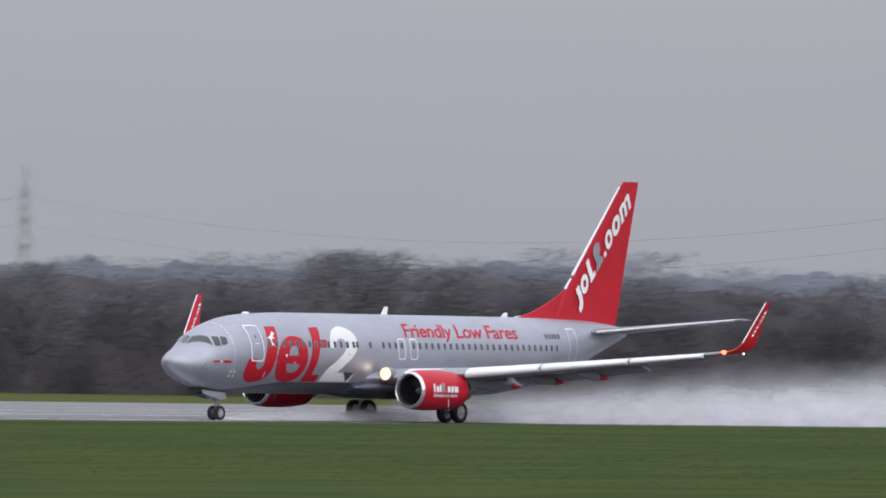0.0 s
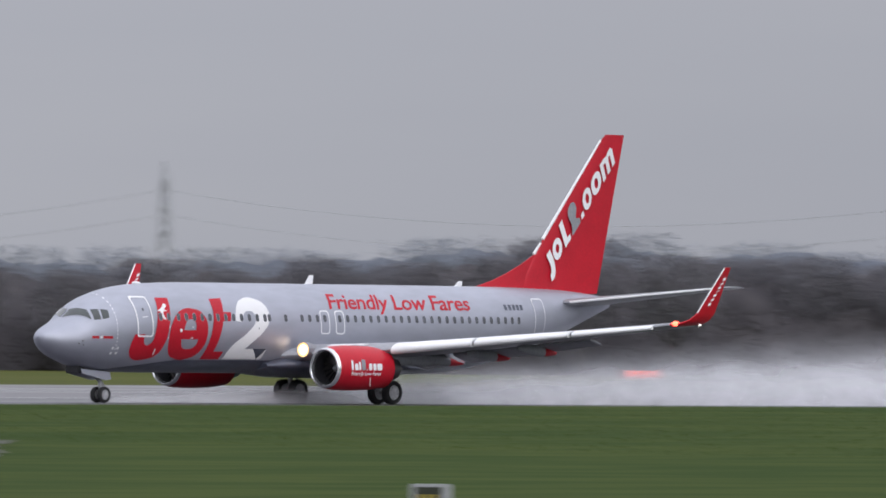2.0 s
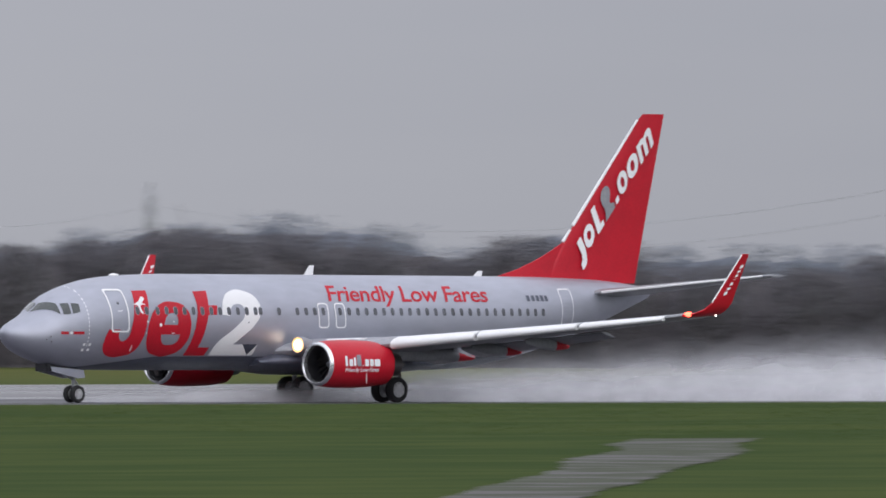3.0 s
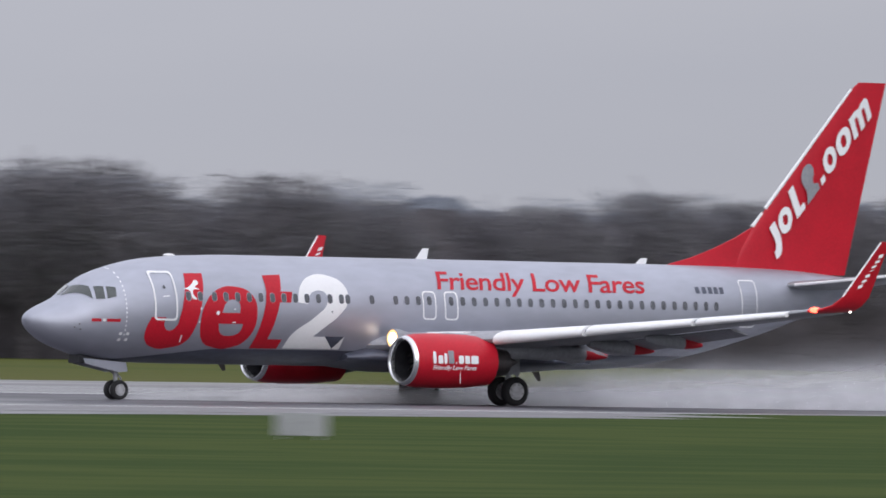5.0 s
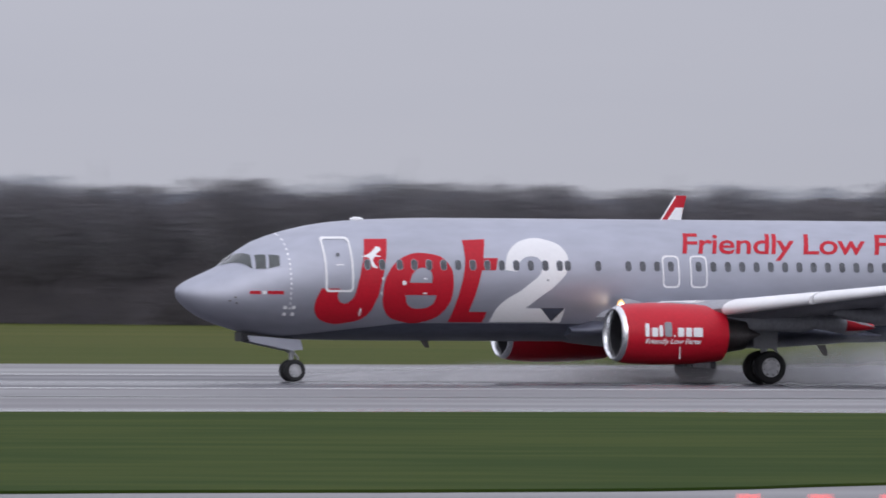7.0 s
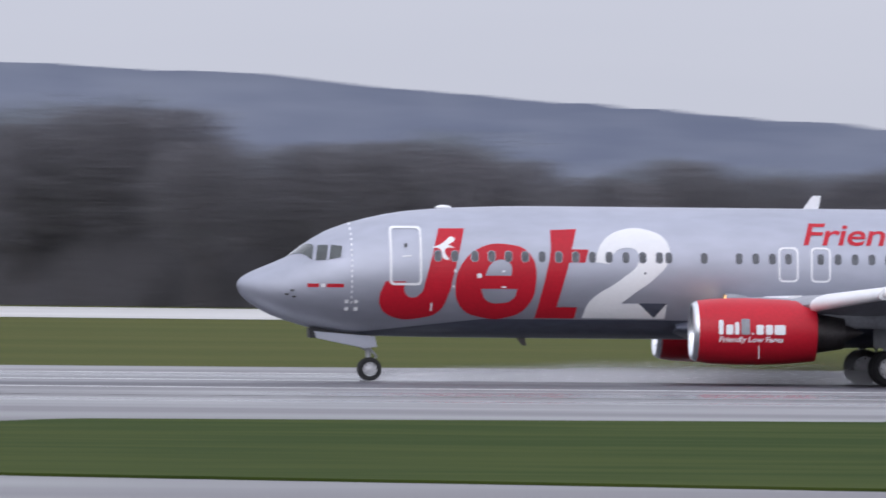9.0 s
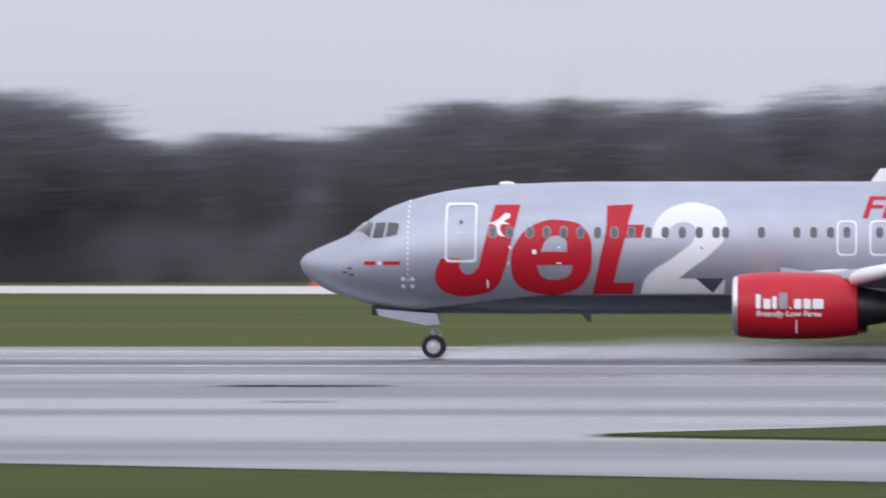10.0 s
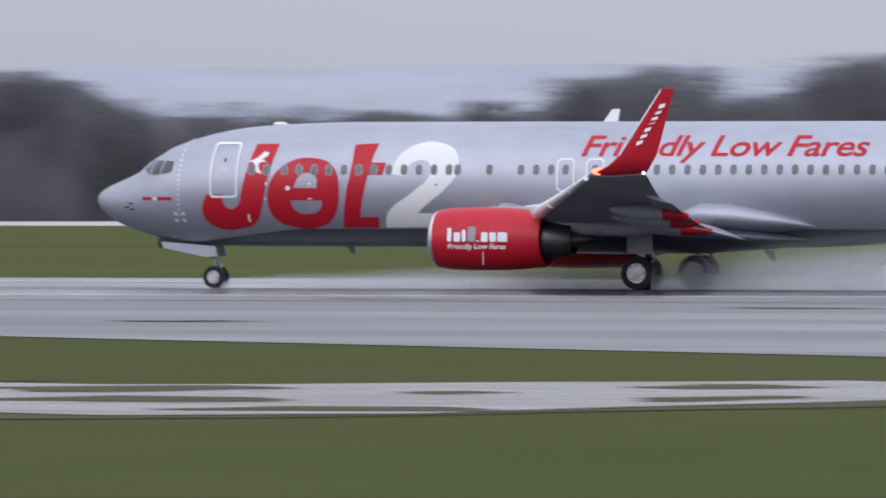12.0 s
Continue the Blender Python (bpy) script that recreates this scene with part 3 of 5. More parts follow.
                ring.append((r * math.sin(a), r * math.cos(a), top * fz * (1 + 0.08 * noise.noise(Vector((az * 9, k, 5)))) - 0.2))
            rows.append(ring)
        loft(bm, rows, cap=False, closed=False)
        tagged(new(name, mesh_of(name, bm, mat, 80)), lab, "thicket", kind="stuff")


woods()


def hills():
    for name, R, xs, hs, lab in (
            ("hill", 4200, [-9, -5, -2.5, -0.5, 0.8, 2, 4, 5.6, 7.6, 9.6, 12, 19], [0, 3, 7.5, 10.5, 14.4, 16.2, 16.7, 14.7, 12.1, 9.5, 6.3, 0], "long moorland hill, haze painted into its blue-grey colour"),
            ("far_hill", 4500, [-40, -30, -22, -16, -12, -8.5, -7, -5.8, -4, 0], [0, 8, 9.6, 10.2, 11.0, 11.8, 10.4, 7.5, 4, 0], "distant ridge, haze painted into its faint blue-grey colour")):
        f = smooth_interp(xs, hs)
        bm = bmesh.new()
        rows = []
        n = 300
        for i in range(n + 1):
            az = xs[0] + (xs[-1] - xs[0]) * i / n
            a = radians(az)
            top = f(az) * 0.001 * R + 2.0 * noise.noise(Vector((az * 1.3, 3, 0))) + 1.0 * noise.noise(Vector((az * 6, 3, 0))) + 0.5 * noise.noise(Vector((az * 19, 3, 0)))
            rows.append([((R + d) * math.sin(a), (R + d) * math.cos(a), max(top, 0) * fz - 1.0) for d, fz in ((-180, 0), (-110, 0.45), (-50, 0.8), (0, 1.0), (100, 0))])
        loft(bm, rows, cap=False, closed=False)
        tagged(new(name, mesh_of(name, bm, HAZEMOOR if name == 'hill' else FARMOOR, 60)), lab, "hill", kind="structure")


hills()


def polar(az, r, z=0.0):
    return Vector((r * math.sin(radians(az)), r * math.cos(radians(az)), z))


PYLONS = [(55.6, 2750), (51.1, 2950), (46.86, 3300), (43.38, 3950), (41.02, 3150)]


def pylon():
    """Lattice transmission tower with three pairs of arms."""
    t = new("pylon")
    bm = bmesh.new()
    levels = [(0, 4.6), (8, 3.4), (15, 2.5), (22, 1.8), (28, 1.4), (34, 1.2), (40, 1.0), (46, 0.15)]
    for (z0, w0), (z1, w1) in zip(levels, levels[1:]):
        cs = [(-1, -1), (1, -1), (1, 1), (-1, 1)]
        for i in range(4):
            (ax, ay), (bx, by) = cs[i], cs[(i + 1) % 4]
            tube(bm, (ax * w0, ay * w0, z0), (ax * w1, ay * w1, z1), 0.30, n=4)
            tube(bm, (ax * w0, ay * w0, z0), (bx * w1, by * w1, z1), 0.20, n=4)
            tube(bm, (bx * w0, by * w0, z0), (ax * w1, ay * w1, z1), 0.20, n=4)
    part("tower", bm, LATTICE, t)
    for z, w in ((27, 7), (34, 8.6), (40.5, 6)):
        b = bmesh.new()
        for s in (-1, 1):
            tube(b, (0, 0, z + 1.6), (s * w, 0, z), 0.25, n=4)
            tube(b, (0, 0, z - 0.4), (s * w, 0, z), 0.25, n=4)
            tube(b, (s * w, 0, z), (s * w, 0, z - 2.2), 0.22, n=4)
        part("cross_arm", b, LATTICE, t)
    return tagged(t, "grey steel lattice transmission tower, haze painted into its pale colour", "pylon", "power line towers")


first = pylon()
first.matrix_basis = pose(*polar(*PYLONS[0]), 0, 0, 40)
for az, r in PYLONS[1:]:
    copy_thing(first, pose(*polar(az, r), 0, 0, 40))
for (a0, r0), (a1, r1) in zip(PYLONS, PYLONS[1:]):
    for z in (32, 38.5):
        p, q = polar(a0, r0, z), polar(a1, r1, z)
        cu = bpy.data.curves.new("power_cable", "CURVE")
        cu.dimensions, cu.bevel_depth, cu.bevel_resolution = "3D", 0.045, 0
        sp = cu.splines.new("POLY")
        sp.points.add(20)
        for i in range(21):
            u = i / 20
            w = p.lerp(q, u)
            sp.points[i].co = (w.x, w.y, w.z - 10 * 4 * u * (1 - u), 1)
        cu.materials.append(LATTICE)
        tagged(new("power_cable", cu), "thin sagging overhead power cable", "cable", "overhead cables")


def navigation_mast(az, r, height, w, cabin, red_top, label):
    """Lattice mast with a cabin or red panel near its top, and an obstruction lamp."""
    t = new("radio_mast")
    t.matrix_basis = pose(*polar(az, r), 0, 0, -az)
    bm = bmesh.new()
    z = 0
    while z < height:
        z1 = min(z + w, height)
        for sx, sy in ((-1, -1), (1, -1), (1, 1), (-1, 1)):
            tube(bm, (sx * w / 2, sy * w / 2, z), (sx * w / 2, sy * w / 2, z1), 0.06, n=4)
        for s in (-1, 1):
            tube(bm, (-w / 2, s * w / 2, z), (w / 2, s * w / 2, z1), 0.04, n=4)
            tube(bm, (w / 2, s * w / 2, z), (-w / 2, s * w / 2, z1), 0.04, n=4)
        z = z1
    part("lattice", bm, SIGNGREY, t)
    b = bmesh.new()
    cw, c0, c1 = cabin
    box(b, -cw / 2, cw / 2, -cw / 2, cw / 2, c0, c1, 0.05)
    part("cabinet", b, ORANGE if red_top else WHITE, t)
    if not red_top:
        b = bmesh.new()
        box(b, 0, cw * 1.1, -cw * 0.55, cw * 0.5, c1 - 0.9, c1 - 0.1, 0.03)
        part("hood", b, HOOD, t, "dark red hood")
    b = bmesh.new()
    tube(b, (0, 0, height), (0, 0, height + 0.8), 0.05, n=6)
    box(b, -1.6 if red_top else -0.4, 1.6 if red_top else 0.4, -0.1, 0.1, height + 0.7, height + 0.82)
    part("lamp_arm", b, LATTICE, t)
    b = bmesh.new()
    bmesh.ops.create_icosphere(b, subdivisions=2, radius=0.2, matrix=Matrix.Translation((0, 0, height + 1.0)))
    part("lamp", b, SIGNAL, t, "glowing red obstruction lamp")
    tagged(t, label, "mast")


navigation_mast(42.26, 800, 12.85, 1.2, (1.5, 10.95, 13.15), False, "grey lattice mast with a white cabin and dark red hood")
navigation_mast(26.01, 700, 8.6, 0.9, (1.5, 3.9, 8.3), True, "red painted antenna mast with a lamp arm on top")


def shed():
    """Long low shed with a white roof edge, a grey band and lit bays."""
    t = new("airfield_shed")
    t.matrix_basis = pose(*polar(30.0, 703), 0, 0, -30)
    b = bmesh.new()
    box(b, -9.2, 11.2, 0.3, 6, -0.1, 0.85)
    part("wall", b, SHEDWALL, t)
    b = bmesh.new()
    box(b, -9.4, 11.4, 0.0, 6.3, 0.85, 1.42, 0.03)
    part("fascia", b, SIGNGREY, t, "grey fascia band")
    b = bmesh.new()
    box(b, -9.6, 11.6, -0.3, 6.6, 1.42, 2.02, 0.04)
    part("roof", b, SHEDROOF, t, "white sheet-metal roof edge")
    for x in (2.7, 3.55, 5.5, 6.5):
        b = bmesh.new()
        box(b, x - 0.28, x + 0.28, 0.22, 0.29, 0.66, 0.82)
        part("lamp", b, SHEDLAMP, t, "lit strip lamp")
    tagged(t, "long low airfield shed with white roof and lit bays", "shed")


def tower():
    """Slender pale tower on a flared base, with a head and a red lamp."""
    t = new("radar_tower")
    t.matrix_basis = pose(*polar(40.25, 770), 0, 0, -40)
    for nm, z0, z1, r0, r1 in (("base", -0.1, 4.2, 1.45, 1.15), ("flare", 4.2, 7.2, 1.15, 0.62), ("shaft", 7.2, 14.2, 0.62, 0.56), ("head", 14.2, 15.6, 0.85, 0.95)):
        b = bmesh.new()
        tube(b, (0, 0, z0), (0, 0, z1), r0, r1, 16)
        part(nm, b, GREY if nm == "head" else PALE, t)
    b = bmesh.new()
    bmesh.ops.create_icosphere(b, subdivisions=2, radius=0.3, matrix=Matrix.Translation((0, 0, 15.85)))
    part("lamp", b, SIGNAL, t, "red obstruction lamp")
    tagged(t, "slender pale concrete tower with a red lamp", "tower")


tower()
shed()


def sign_box(x, y, w, h, face):
    t = new("taxiway_sign")
    z = lie(x, y)
    t.matrix_basis = pose(x, y, z, 0, 0, -math.degrees(math.atan2(x, y)))
    b = bmesh.new()
    box(b, -w / 2, w / 2, -0.12, 0.12, 0.1, h, 0.02)
    part("housing", b, SIGNGREY, t)
    if face:
        b = bmesh.new()
        box(b, -w * 0.38, w * 0.26, -0.135, -0.121, 0.16, h - 0.06)
        part("panel", b, SIGNFACE, t, "black panel")
        for k in range(3):
            b = bmesh.new()
            box(b, -w * 0.3 + k * w * 0.17, -w * 0.2 + k * w * 0.17, -0.142, -0.136, 0.24, h - 0.2)
            part("marking", b, STRAW, t, "yellow bar")
    for s in (-1, 1):
        b = bmesh.new()
        tube(b, (s * w * 0.35, 0, -0.1), (s * w * 0.35, 0, 0.12), 0.04, n=8)
        part("leg", b, STEEL, t)
    tagged(t, "grey taxiway sign with a black face on short legs" if face else "plain grey back of a taxiway sign on short legs", "sign")


sign_box(178.35, 160.0, 0.80, 0.58, True)
sign_box(189.8, 275, 1.4, 0.72, False)


def ground_light(x, y, mat, label):
    t = new("ground_light")
    t.location = (x, y, -0.02)
    b = bmesh.new()
    tube(b, (0, 0, 0), (0, 0, 0.025), 0.14, 0.11, 10)
    part("base", b, STEEL, t)
    b = bmesh.new()
    bmesh.ops.create_icosphere(b, subdivisions=2, radius=0.065, matrix=Matrix.Translation((0, 0, 0.04)))
    part("lens", b, mat, t)
    tagged(t, label, "light", "stop bar lights")


for k in range(14):
    ground_light(79.8 + 1.15 * k, 183.4 - 0.26 * k, SIGNAL, "small glowing red light set in the taxiway")


def airfield_sign(az, r, w, low=False):
    """Low lit sign on two feet beside the perimeter track."""
    t = new("airfield_sign")
    t.matrix_basis = pose(*polar(az, r), 0, 0, -az)
    b = bmesh.new()
    z0, z1 = (-0.02, 0.5) if low else (0.15, 0.8)
    box(b, -w / 2, w * 0.25, -0.08, 0.08, z0, z1, 0.02)
    part("red_panel", b, SIGNRED, t, "lit red panel")
    b = bmesh.new()
    box(b, w * 0.26, w / 2, -0.08, 0.08, z0, z1, 0.02)
    if low:
        part("end_panel", b, SIGNGREY, t, "plain grey panel")
    else:
        part("yellow_panel", b, SIGNYELLOW, t, "lit yellow panel")
    for s in (-1, 1):
        b = bmesh.new()
        tube(b, (s * w * 0.35, 0, -0.1), (s * w * 0.35, 0, 0.2), 0.05, n=8)
        part("foot", b, STEEL, t)
    tagged(t, "low dim red airfield sign by the far track" if low else "low lit red and yellow airfield sign by the far track", "sign", "lit airfield signs")


for az, r, w in ((5.4, 880, 1.8), (2.37, 880, 5.6), (-4.0, 880, 6.0), (-11.7, 880, 4.0), (-9.3, 880, 1.4), (-17.1, 880, 1.0)):
    airfield_sign(az, r, w)
airfield_sign(-0.3, 880, 2.6, True)
airfield_sign(49.1, 870, 3.4, True)


def edge_marker(x, y):
    """Small red and white marker block by the service road."""
    t = new("edge_marker")
    t.location = (x, y, -0.01)
    for nm, z0, z1, mm in (("base", 0, 0.12, HOOD), ("lower_band", 0.12, 0.20, HOOD), ("upper_band", 0.20, 0.40, SIGNGREY)):
        b = bmesh.new()
        box(b, -0.40 + z0 * 0.5, 0.40 - z0 * 0.5, -0.2, 0.2, z0 * 1.05, z1 * 1.05, 0.015)
        part(nm, b, mm, t)
    tagged(t, "small red and white marker block beside the road", "marker", "edge markers")


edge_marker(-40.45, 130.9)


# ---- the airliner: nose at x = 0, tail towards +x, port side at -y, wheels on z = 0 ----
TOP = smooth_interp([0, .08, .3, .8, 1.49, 2.0, 2.69, 3.89, 5.1, 6.6, 9.2, 24, 30, 34, 36, 38], [2.9, 3.06, 3.22, 3.45, 3.75, 4.13, 4.56, 4.95, 5.18, 5.30, 5.37, 5.37, 5.36, 5.28, 5.15, 4.92])
BOT = smooth_interp([0, .08, .3, 1.0, 1.7, 2.5, 4.1, 7, 24, 26, 28, 30, 32, 34, 36, 38], [2.9, 2.66, 2.42, 2.0, 1.76, 1.55, 1.38, 1.35, 1.35, 1.41, 1.62, 1.98, 2.46, 3.05, 3.74, 4.45])
WID = smooth_interp([0, .08, .3, .8, 1.5, 2.0, 2.7, 3.9, 5.1, 6.6, 8, 25, 28, 31, 34, 36, 38], [0, .25, .5, .86, 1.18, 1.36, 1.54, 1.73, 1.82, 1.87, 1.88, 1.88, 1.80, 1.52, 1.0, .62, .2])


def skin(x, z, out=0.0):
    """The port side's y on the fuselage at (x, z)."""
    t, b = TOP(x), BOT(x)
    c, hh = (t + b) / 2, (t - b) / 2
    u = min(max((z - c) / hh, -0.999), 0.999)
    return -WID(x) * math.sqrt(1 - u * u) - out


airliner = new("airliner")
tagged(airliner, "silver and red twin-jet airliner rolling on a wet runway", "airplane")


def fuselage():
    bm = bmesh.new()
    rings = []
    xs = [0.004, .03, .08, .15, .3, .5, .8, 1.1, 1.5, 1.75, 2, 2.3, 2.7, 3.2, 3.9, 4.5, 5.1, 5.8, 6.6, 8] + [9 + i for i in range(16)] + [25 + 0.75 * i for i in range(17)] + [37.6, 38]
    for x in xs:
        t, b, w = TOP(x), BOT(x), max(WID(x), 0.004)
        c, hh = (t + b) / 2, max((t - b) / 2, 0.004)
        rings.append([(x, w * math.cos(i * math.pi / 24), c + hh * math.sin(i * math.pi / 24)) for i in range(48)])
    loft(bm, rings)
    part("fuselage", bm, SILVER, airliner, smooth=60)
    # keel laid just over the skin: darker paint, with underside shade in its colour
    bm = bmesh.new()
    rings = []
    for k in range(60):
        x = 3.4 + k * 0.455
        t, b, w = TOP(x), BOT(x), WID(x)
        c, hh = (t + b) / 2, (t - b) / 2
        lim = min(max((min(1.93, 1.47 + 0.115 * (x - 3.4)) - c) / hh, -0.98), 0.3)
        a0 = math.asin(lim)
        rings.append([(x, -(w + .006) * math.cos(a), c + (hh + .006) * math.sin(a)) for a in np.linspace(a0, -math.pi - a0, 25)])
    loft(bm, rings, cap=False, closed=False)
    part("keel", bm, BELLY, airliner, "dark blue-grey belly, paint and underside shade in one colour", smooth=60)
    # wing to body fairing
    bm = bmesh.new()
    rings = []
    for x, w, zt, zb in ((13.3, 1.5, 1.9, 1.5), (14.0, 1.9, 2.15, 1.28), (15.2, 2.2, 2.35, 1.16), (18, 2.3, 2.4, 1.12), (21, 2.2, 2.3, 1.15), (23.2, 1.8, 2.0, 1.3), (24.6, 1.1, 1.7, 1.45)):
        rings.append([(x, w * math.cos(a), (zt + zb) / 2 + (zt - zb) / 2 * math.sin(a)) for a in np.linspace(0, 2 * math.pi, 32, endpoint=False)])
    loft(bm, rings)
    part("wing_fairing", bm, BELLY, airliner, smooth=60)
    bm = bmesh.new()
    rings = []
    for x, w, zc, h in ((20.4, 1.7, 2.4, .3), (21.2, 2.1, 2.4, .7), (22.2, 2.08, 2.36, .72), (23.4, 1.95, 2.22, .55), (24.4, 1.72, 2.1, .3), (24.9, 1.4, 2.0, .12)):
        rings.append([(x, w * math.cos(a), zc + h * math.sin(a)) for a in np.linspace(0, 2 * math.pi, 32, endpoint=False)])
    loft(bm, rings)
    part("fairing_tail", bm, SILVER, airliner, "pale tapered fairing behind the wing", smooth=60)


fuselage()


def project(bm, out, step=0.16):
    """Lay a flat drawing in (x, z) onto the port skin."""
    lo = [min(v.co[i] for v in bm.verts) for i in (0, 2)]
    hi = [max(v.co[i] for v in bm.verts) for i in (0, 2)]
    for axis, no, a, b, st in ((2, (0, 0, 1), lo[1], hi[1], step), (0, (1, 0, 0), lo[0], hi[0], 0.5)):
        v = a + st
        while v < b:
            co = [0, 0, 0]
            co[axis] = v
            bmesh.ops.bisect_plane(bm, geom=bm.verts[:] + bm.edges[:] + bm.faces[:], dist=1e-5, plane_co=co, plane_no=no)
            v += st
    for v in bm.verts:
        v.co.y = skin(v.co.x, v.co.z, out)


def curve_bmesh(cu):
    """The filled mesh of a flat curve or text."""
    ob = bpy.data.objects.new("drawing", cu)
    scene.collection.objects.link(ob)
    me = bpy.data.meshes.new_from_object(ob.evaluated_get(bpy.context.evaluated_depsgraph_get()))
    bm = bmesh.new()
    bm.from_mesh(me)
    bpy.data.objects.remove(ob)
    bpy.data.meshes.remove(me)
    bmesh.ops.remove_doubles(bm, verts=bm.verts[:], dist=1e-4)
    return bm


def outline(loops, smooth=True):
    """Flat filled shape from closed loops of (x, z); later loops cut holes."""
    cu = bpy.data.curves.new("shape", "CURVE")
    cu.dimensions, cu.fill_mode, cu.resolution_u = "2D", "BOTH", 6
    for pts in loops:
        sharp = isinstance(pts, tuple)
        sp = cu.splines.new("POLY" if sharp else "BEZIER")
        if sharp:
            sp.points.add(len(pts) - 1)
            for p, q in zip(sp.points, pts):
                p.co = (q[0], q[1], 0, 1)
        else:
            sp.bezier_points.add(len(pts) - 1)
            for p, q in zip(sp.bezier_points, pts):
                p.co = (q[0], q[1], 0)
                kind = "VECTOR" if len(q) > 2 else "AUTO"
                p.handle_left_type = p.handle_right_type = kind
        sp.use_cyclic_u = True
    bm = curve_bmesh(cu)
    for v in bm.verts:
        v.co = Vector((v.co.x, 0, v.co.y))
    return bm


def words(text, size, slant=0.25, spacing=1.0, weight=0.0):
    cu = bpy.data.curves.new("words", "FONT")
    cu.body, cu.size, cu.shear, cu.space_character, cu.offset = text, size, slant, spacing, weight
    cu.resolution_u = 3
    bm = curve_bmesh(cu)
    for v in bm.verts:
        v.co = Vector((v.co.x, 0, v.co.y))
    return bm


def fit_box(bm, x0, x1, z0, z1):
    lo = [min(v.co[i] for v in bm.verts) for i in (0, 2)]
    hi = [max(v.co[i] for v in bm.verts) for i in (0, 2)]
    for v in bm.verts:
        v.co.x = x0 + (v.co.x - lo[0]) / (hi[0] - lo[0]) * (x1 - x0)
        v.co.z = z0 + (v.co.z - lo[1]) / (hi[1] - lo[1]) * (z1 - z0)


C = 1  # marks a sharp corner
def emblem(tint, loops):
    """One painted shape of the emblem on the forward fuselage."""
    bm = outline(loops)
    project(bm, 0.014)
    part("emblem", bm, RED if tint == "red" else WHITE, airliner, f"{tint} painted emblem shape", smooth=0)


# slanted hook
emblem("red", [[(6.02, 4.66, C), (6.80, 4.67, C), (6.35, 2.75, C), (6.05, 2.15), (5.45, 1.93), (4.75, 1.93), (4.30, 2.2), (4.22, 2.55), (4.40, 3.04, C),
              (5.02, 3.04, C), (4.97, 2.75), (5.2, 2.55), (5.5, 2.72), (5.62, 3.1, C)]])
# slanted ring
emblem("red", [[(8.98, 3.2), (8.75, 3.95), (8.1, 4.2), (7.3, 4.1), (6.72, 3.6), (6.52, 2.9), (6.72, 2.25), (7.35, 1.97), (8.1, 1.97), (8.72, 2.3)],
             [(7.3, 2.84, C), (8.4, 2.84, C), (8.3, 2.55), (7.9, 2.4), (7.45, 2.5)],
             [(7.42, 3.24, C), (7.62, 3.62), (7.95, 3.73), (8.2, 3.58), (8.22, 3.24, C)]])
# slanted post with a bar
emblem("red", [((9.42, 4.64), (10.22, 4.68), (10.06, 4.06), (10.57, 4.06), (10.47, 3.66), (9.98, 3.66), (9.62, 2.3), (10.26, 2.3), (10.19, 1.96), (8.98, 1.96),
              (9.36, 3.66), (9.42, 4.06))])
# white ribbon
emblem("white", [[(10.42, 1.97, C), (10.6, 2.45), (11.55, 3.15), (12.1, 3.7), (12.05, 4.02), (11.7, 4.12), (11.35, 3.95), (11.22, 3.62, C), (10.75, 3.68, C), (11.0, 4.3), (11.6, 4.67), (12.4, 4.67),
                (12.95, 4.35), (13.02, 3.75), (12.6, 3.2), (12.0, 2.75), (11.6, 2.43, C), (13.0, 2.43, C), (12.95, 1.97, C)]])


def livery():
    bm = outline([[(6.35, 4.42, C), (6.5, 4.36), (6.3, 4.16, C), (6.5, 4.08, C), (6.2, 4.02), (6.33, 3.7, C), (6.15, 3.75), (6.05, 4.03), (5.8, 4.08, C), (6.1, 4.2)]])
    project(bm, 0.02)
    part("emblem", bm, WHITE, airliner, "small white painted shape", smooth=0)
    bm = outline([((12.12, 2.44), (12.98, 2.44), (12.62, 1.99))])
    project(bm, 0.022)
    part("air_inlet", bm, BELLY, airliner, "dark triangular air inlet", smooth=0)
    bm = words("Friendly Low Fares", 1.0, 0.22, 0.95, 0.012)
    fit_box(bm, 17.15, 26.75, 4.04, 4.92)
    project(bm, 0.014, 0.12)
    part("slogan", bm, RED, airliner, "red slanted slogan lettering", smooth=0)
    # unreadable marks as plain bars
    for x in (29.1, 29.42, 29.72, 30.0, 30.28):
        bm = outline([((x, 4.3), (x + .2, 4.3), (x + .2, 4.55), (x, 4.55))])
        project(bm, 0.012)
        part("registration_bar", bm, BELLY, airliner, smooth=0)
    for x0, x1, mm in ((2.05, 2.4, RED), (2.46, 2.58, WHITE), (2.62, 3.15, RED)):
        bm = outline([((x0, 2.84), (x1, 2.84), (x1, 2.95), (x0, 2.95))])
        project(bm, 0.012)
        part("name_bar", bm, mm, airliner, smooth=0)


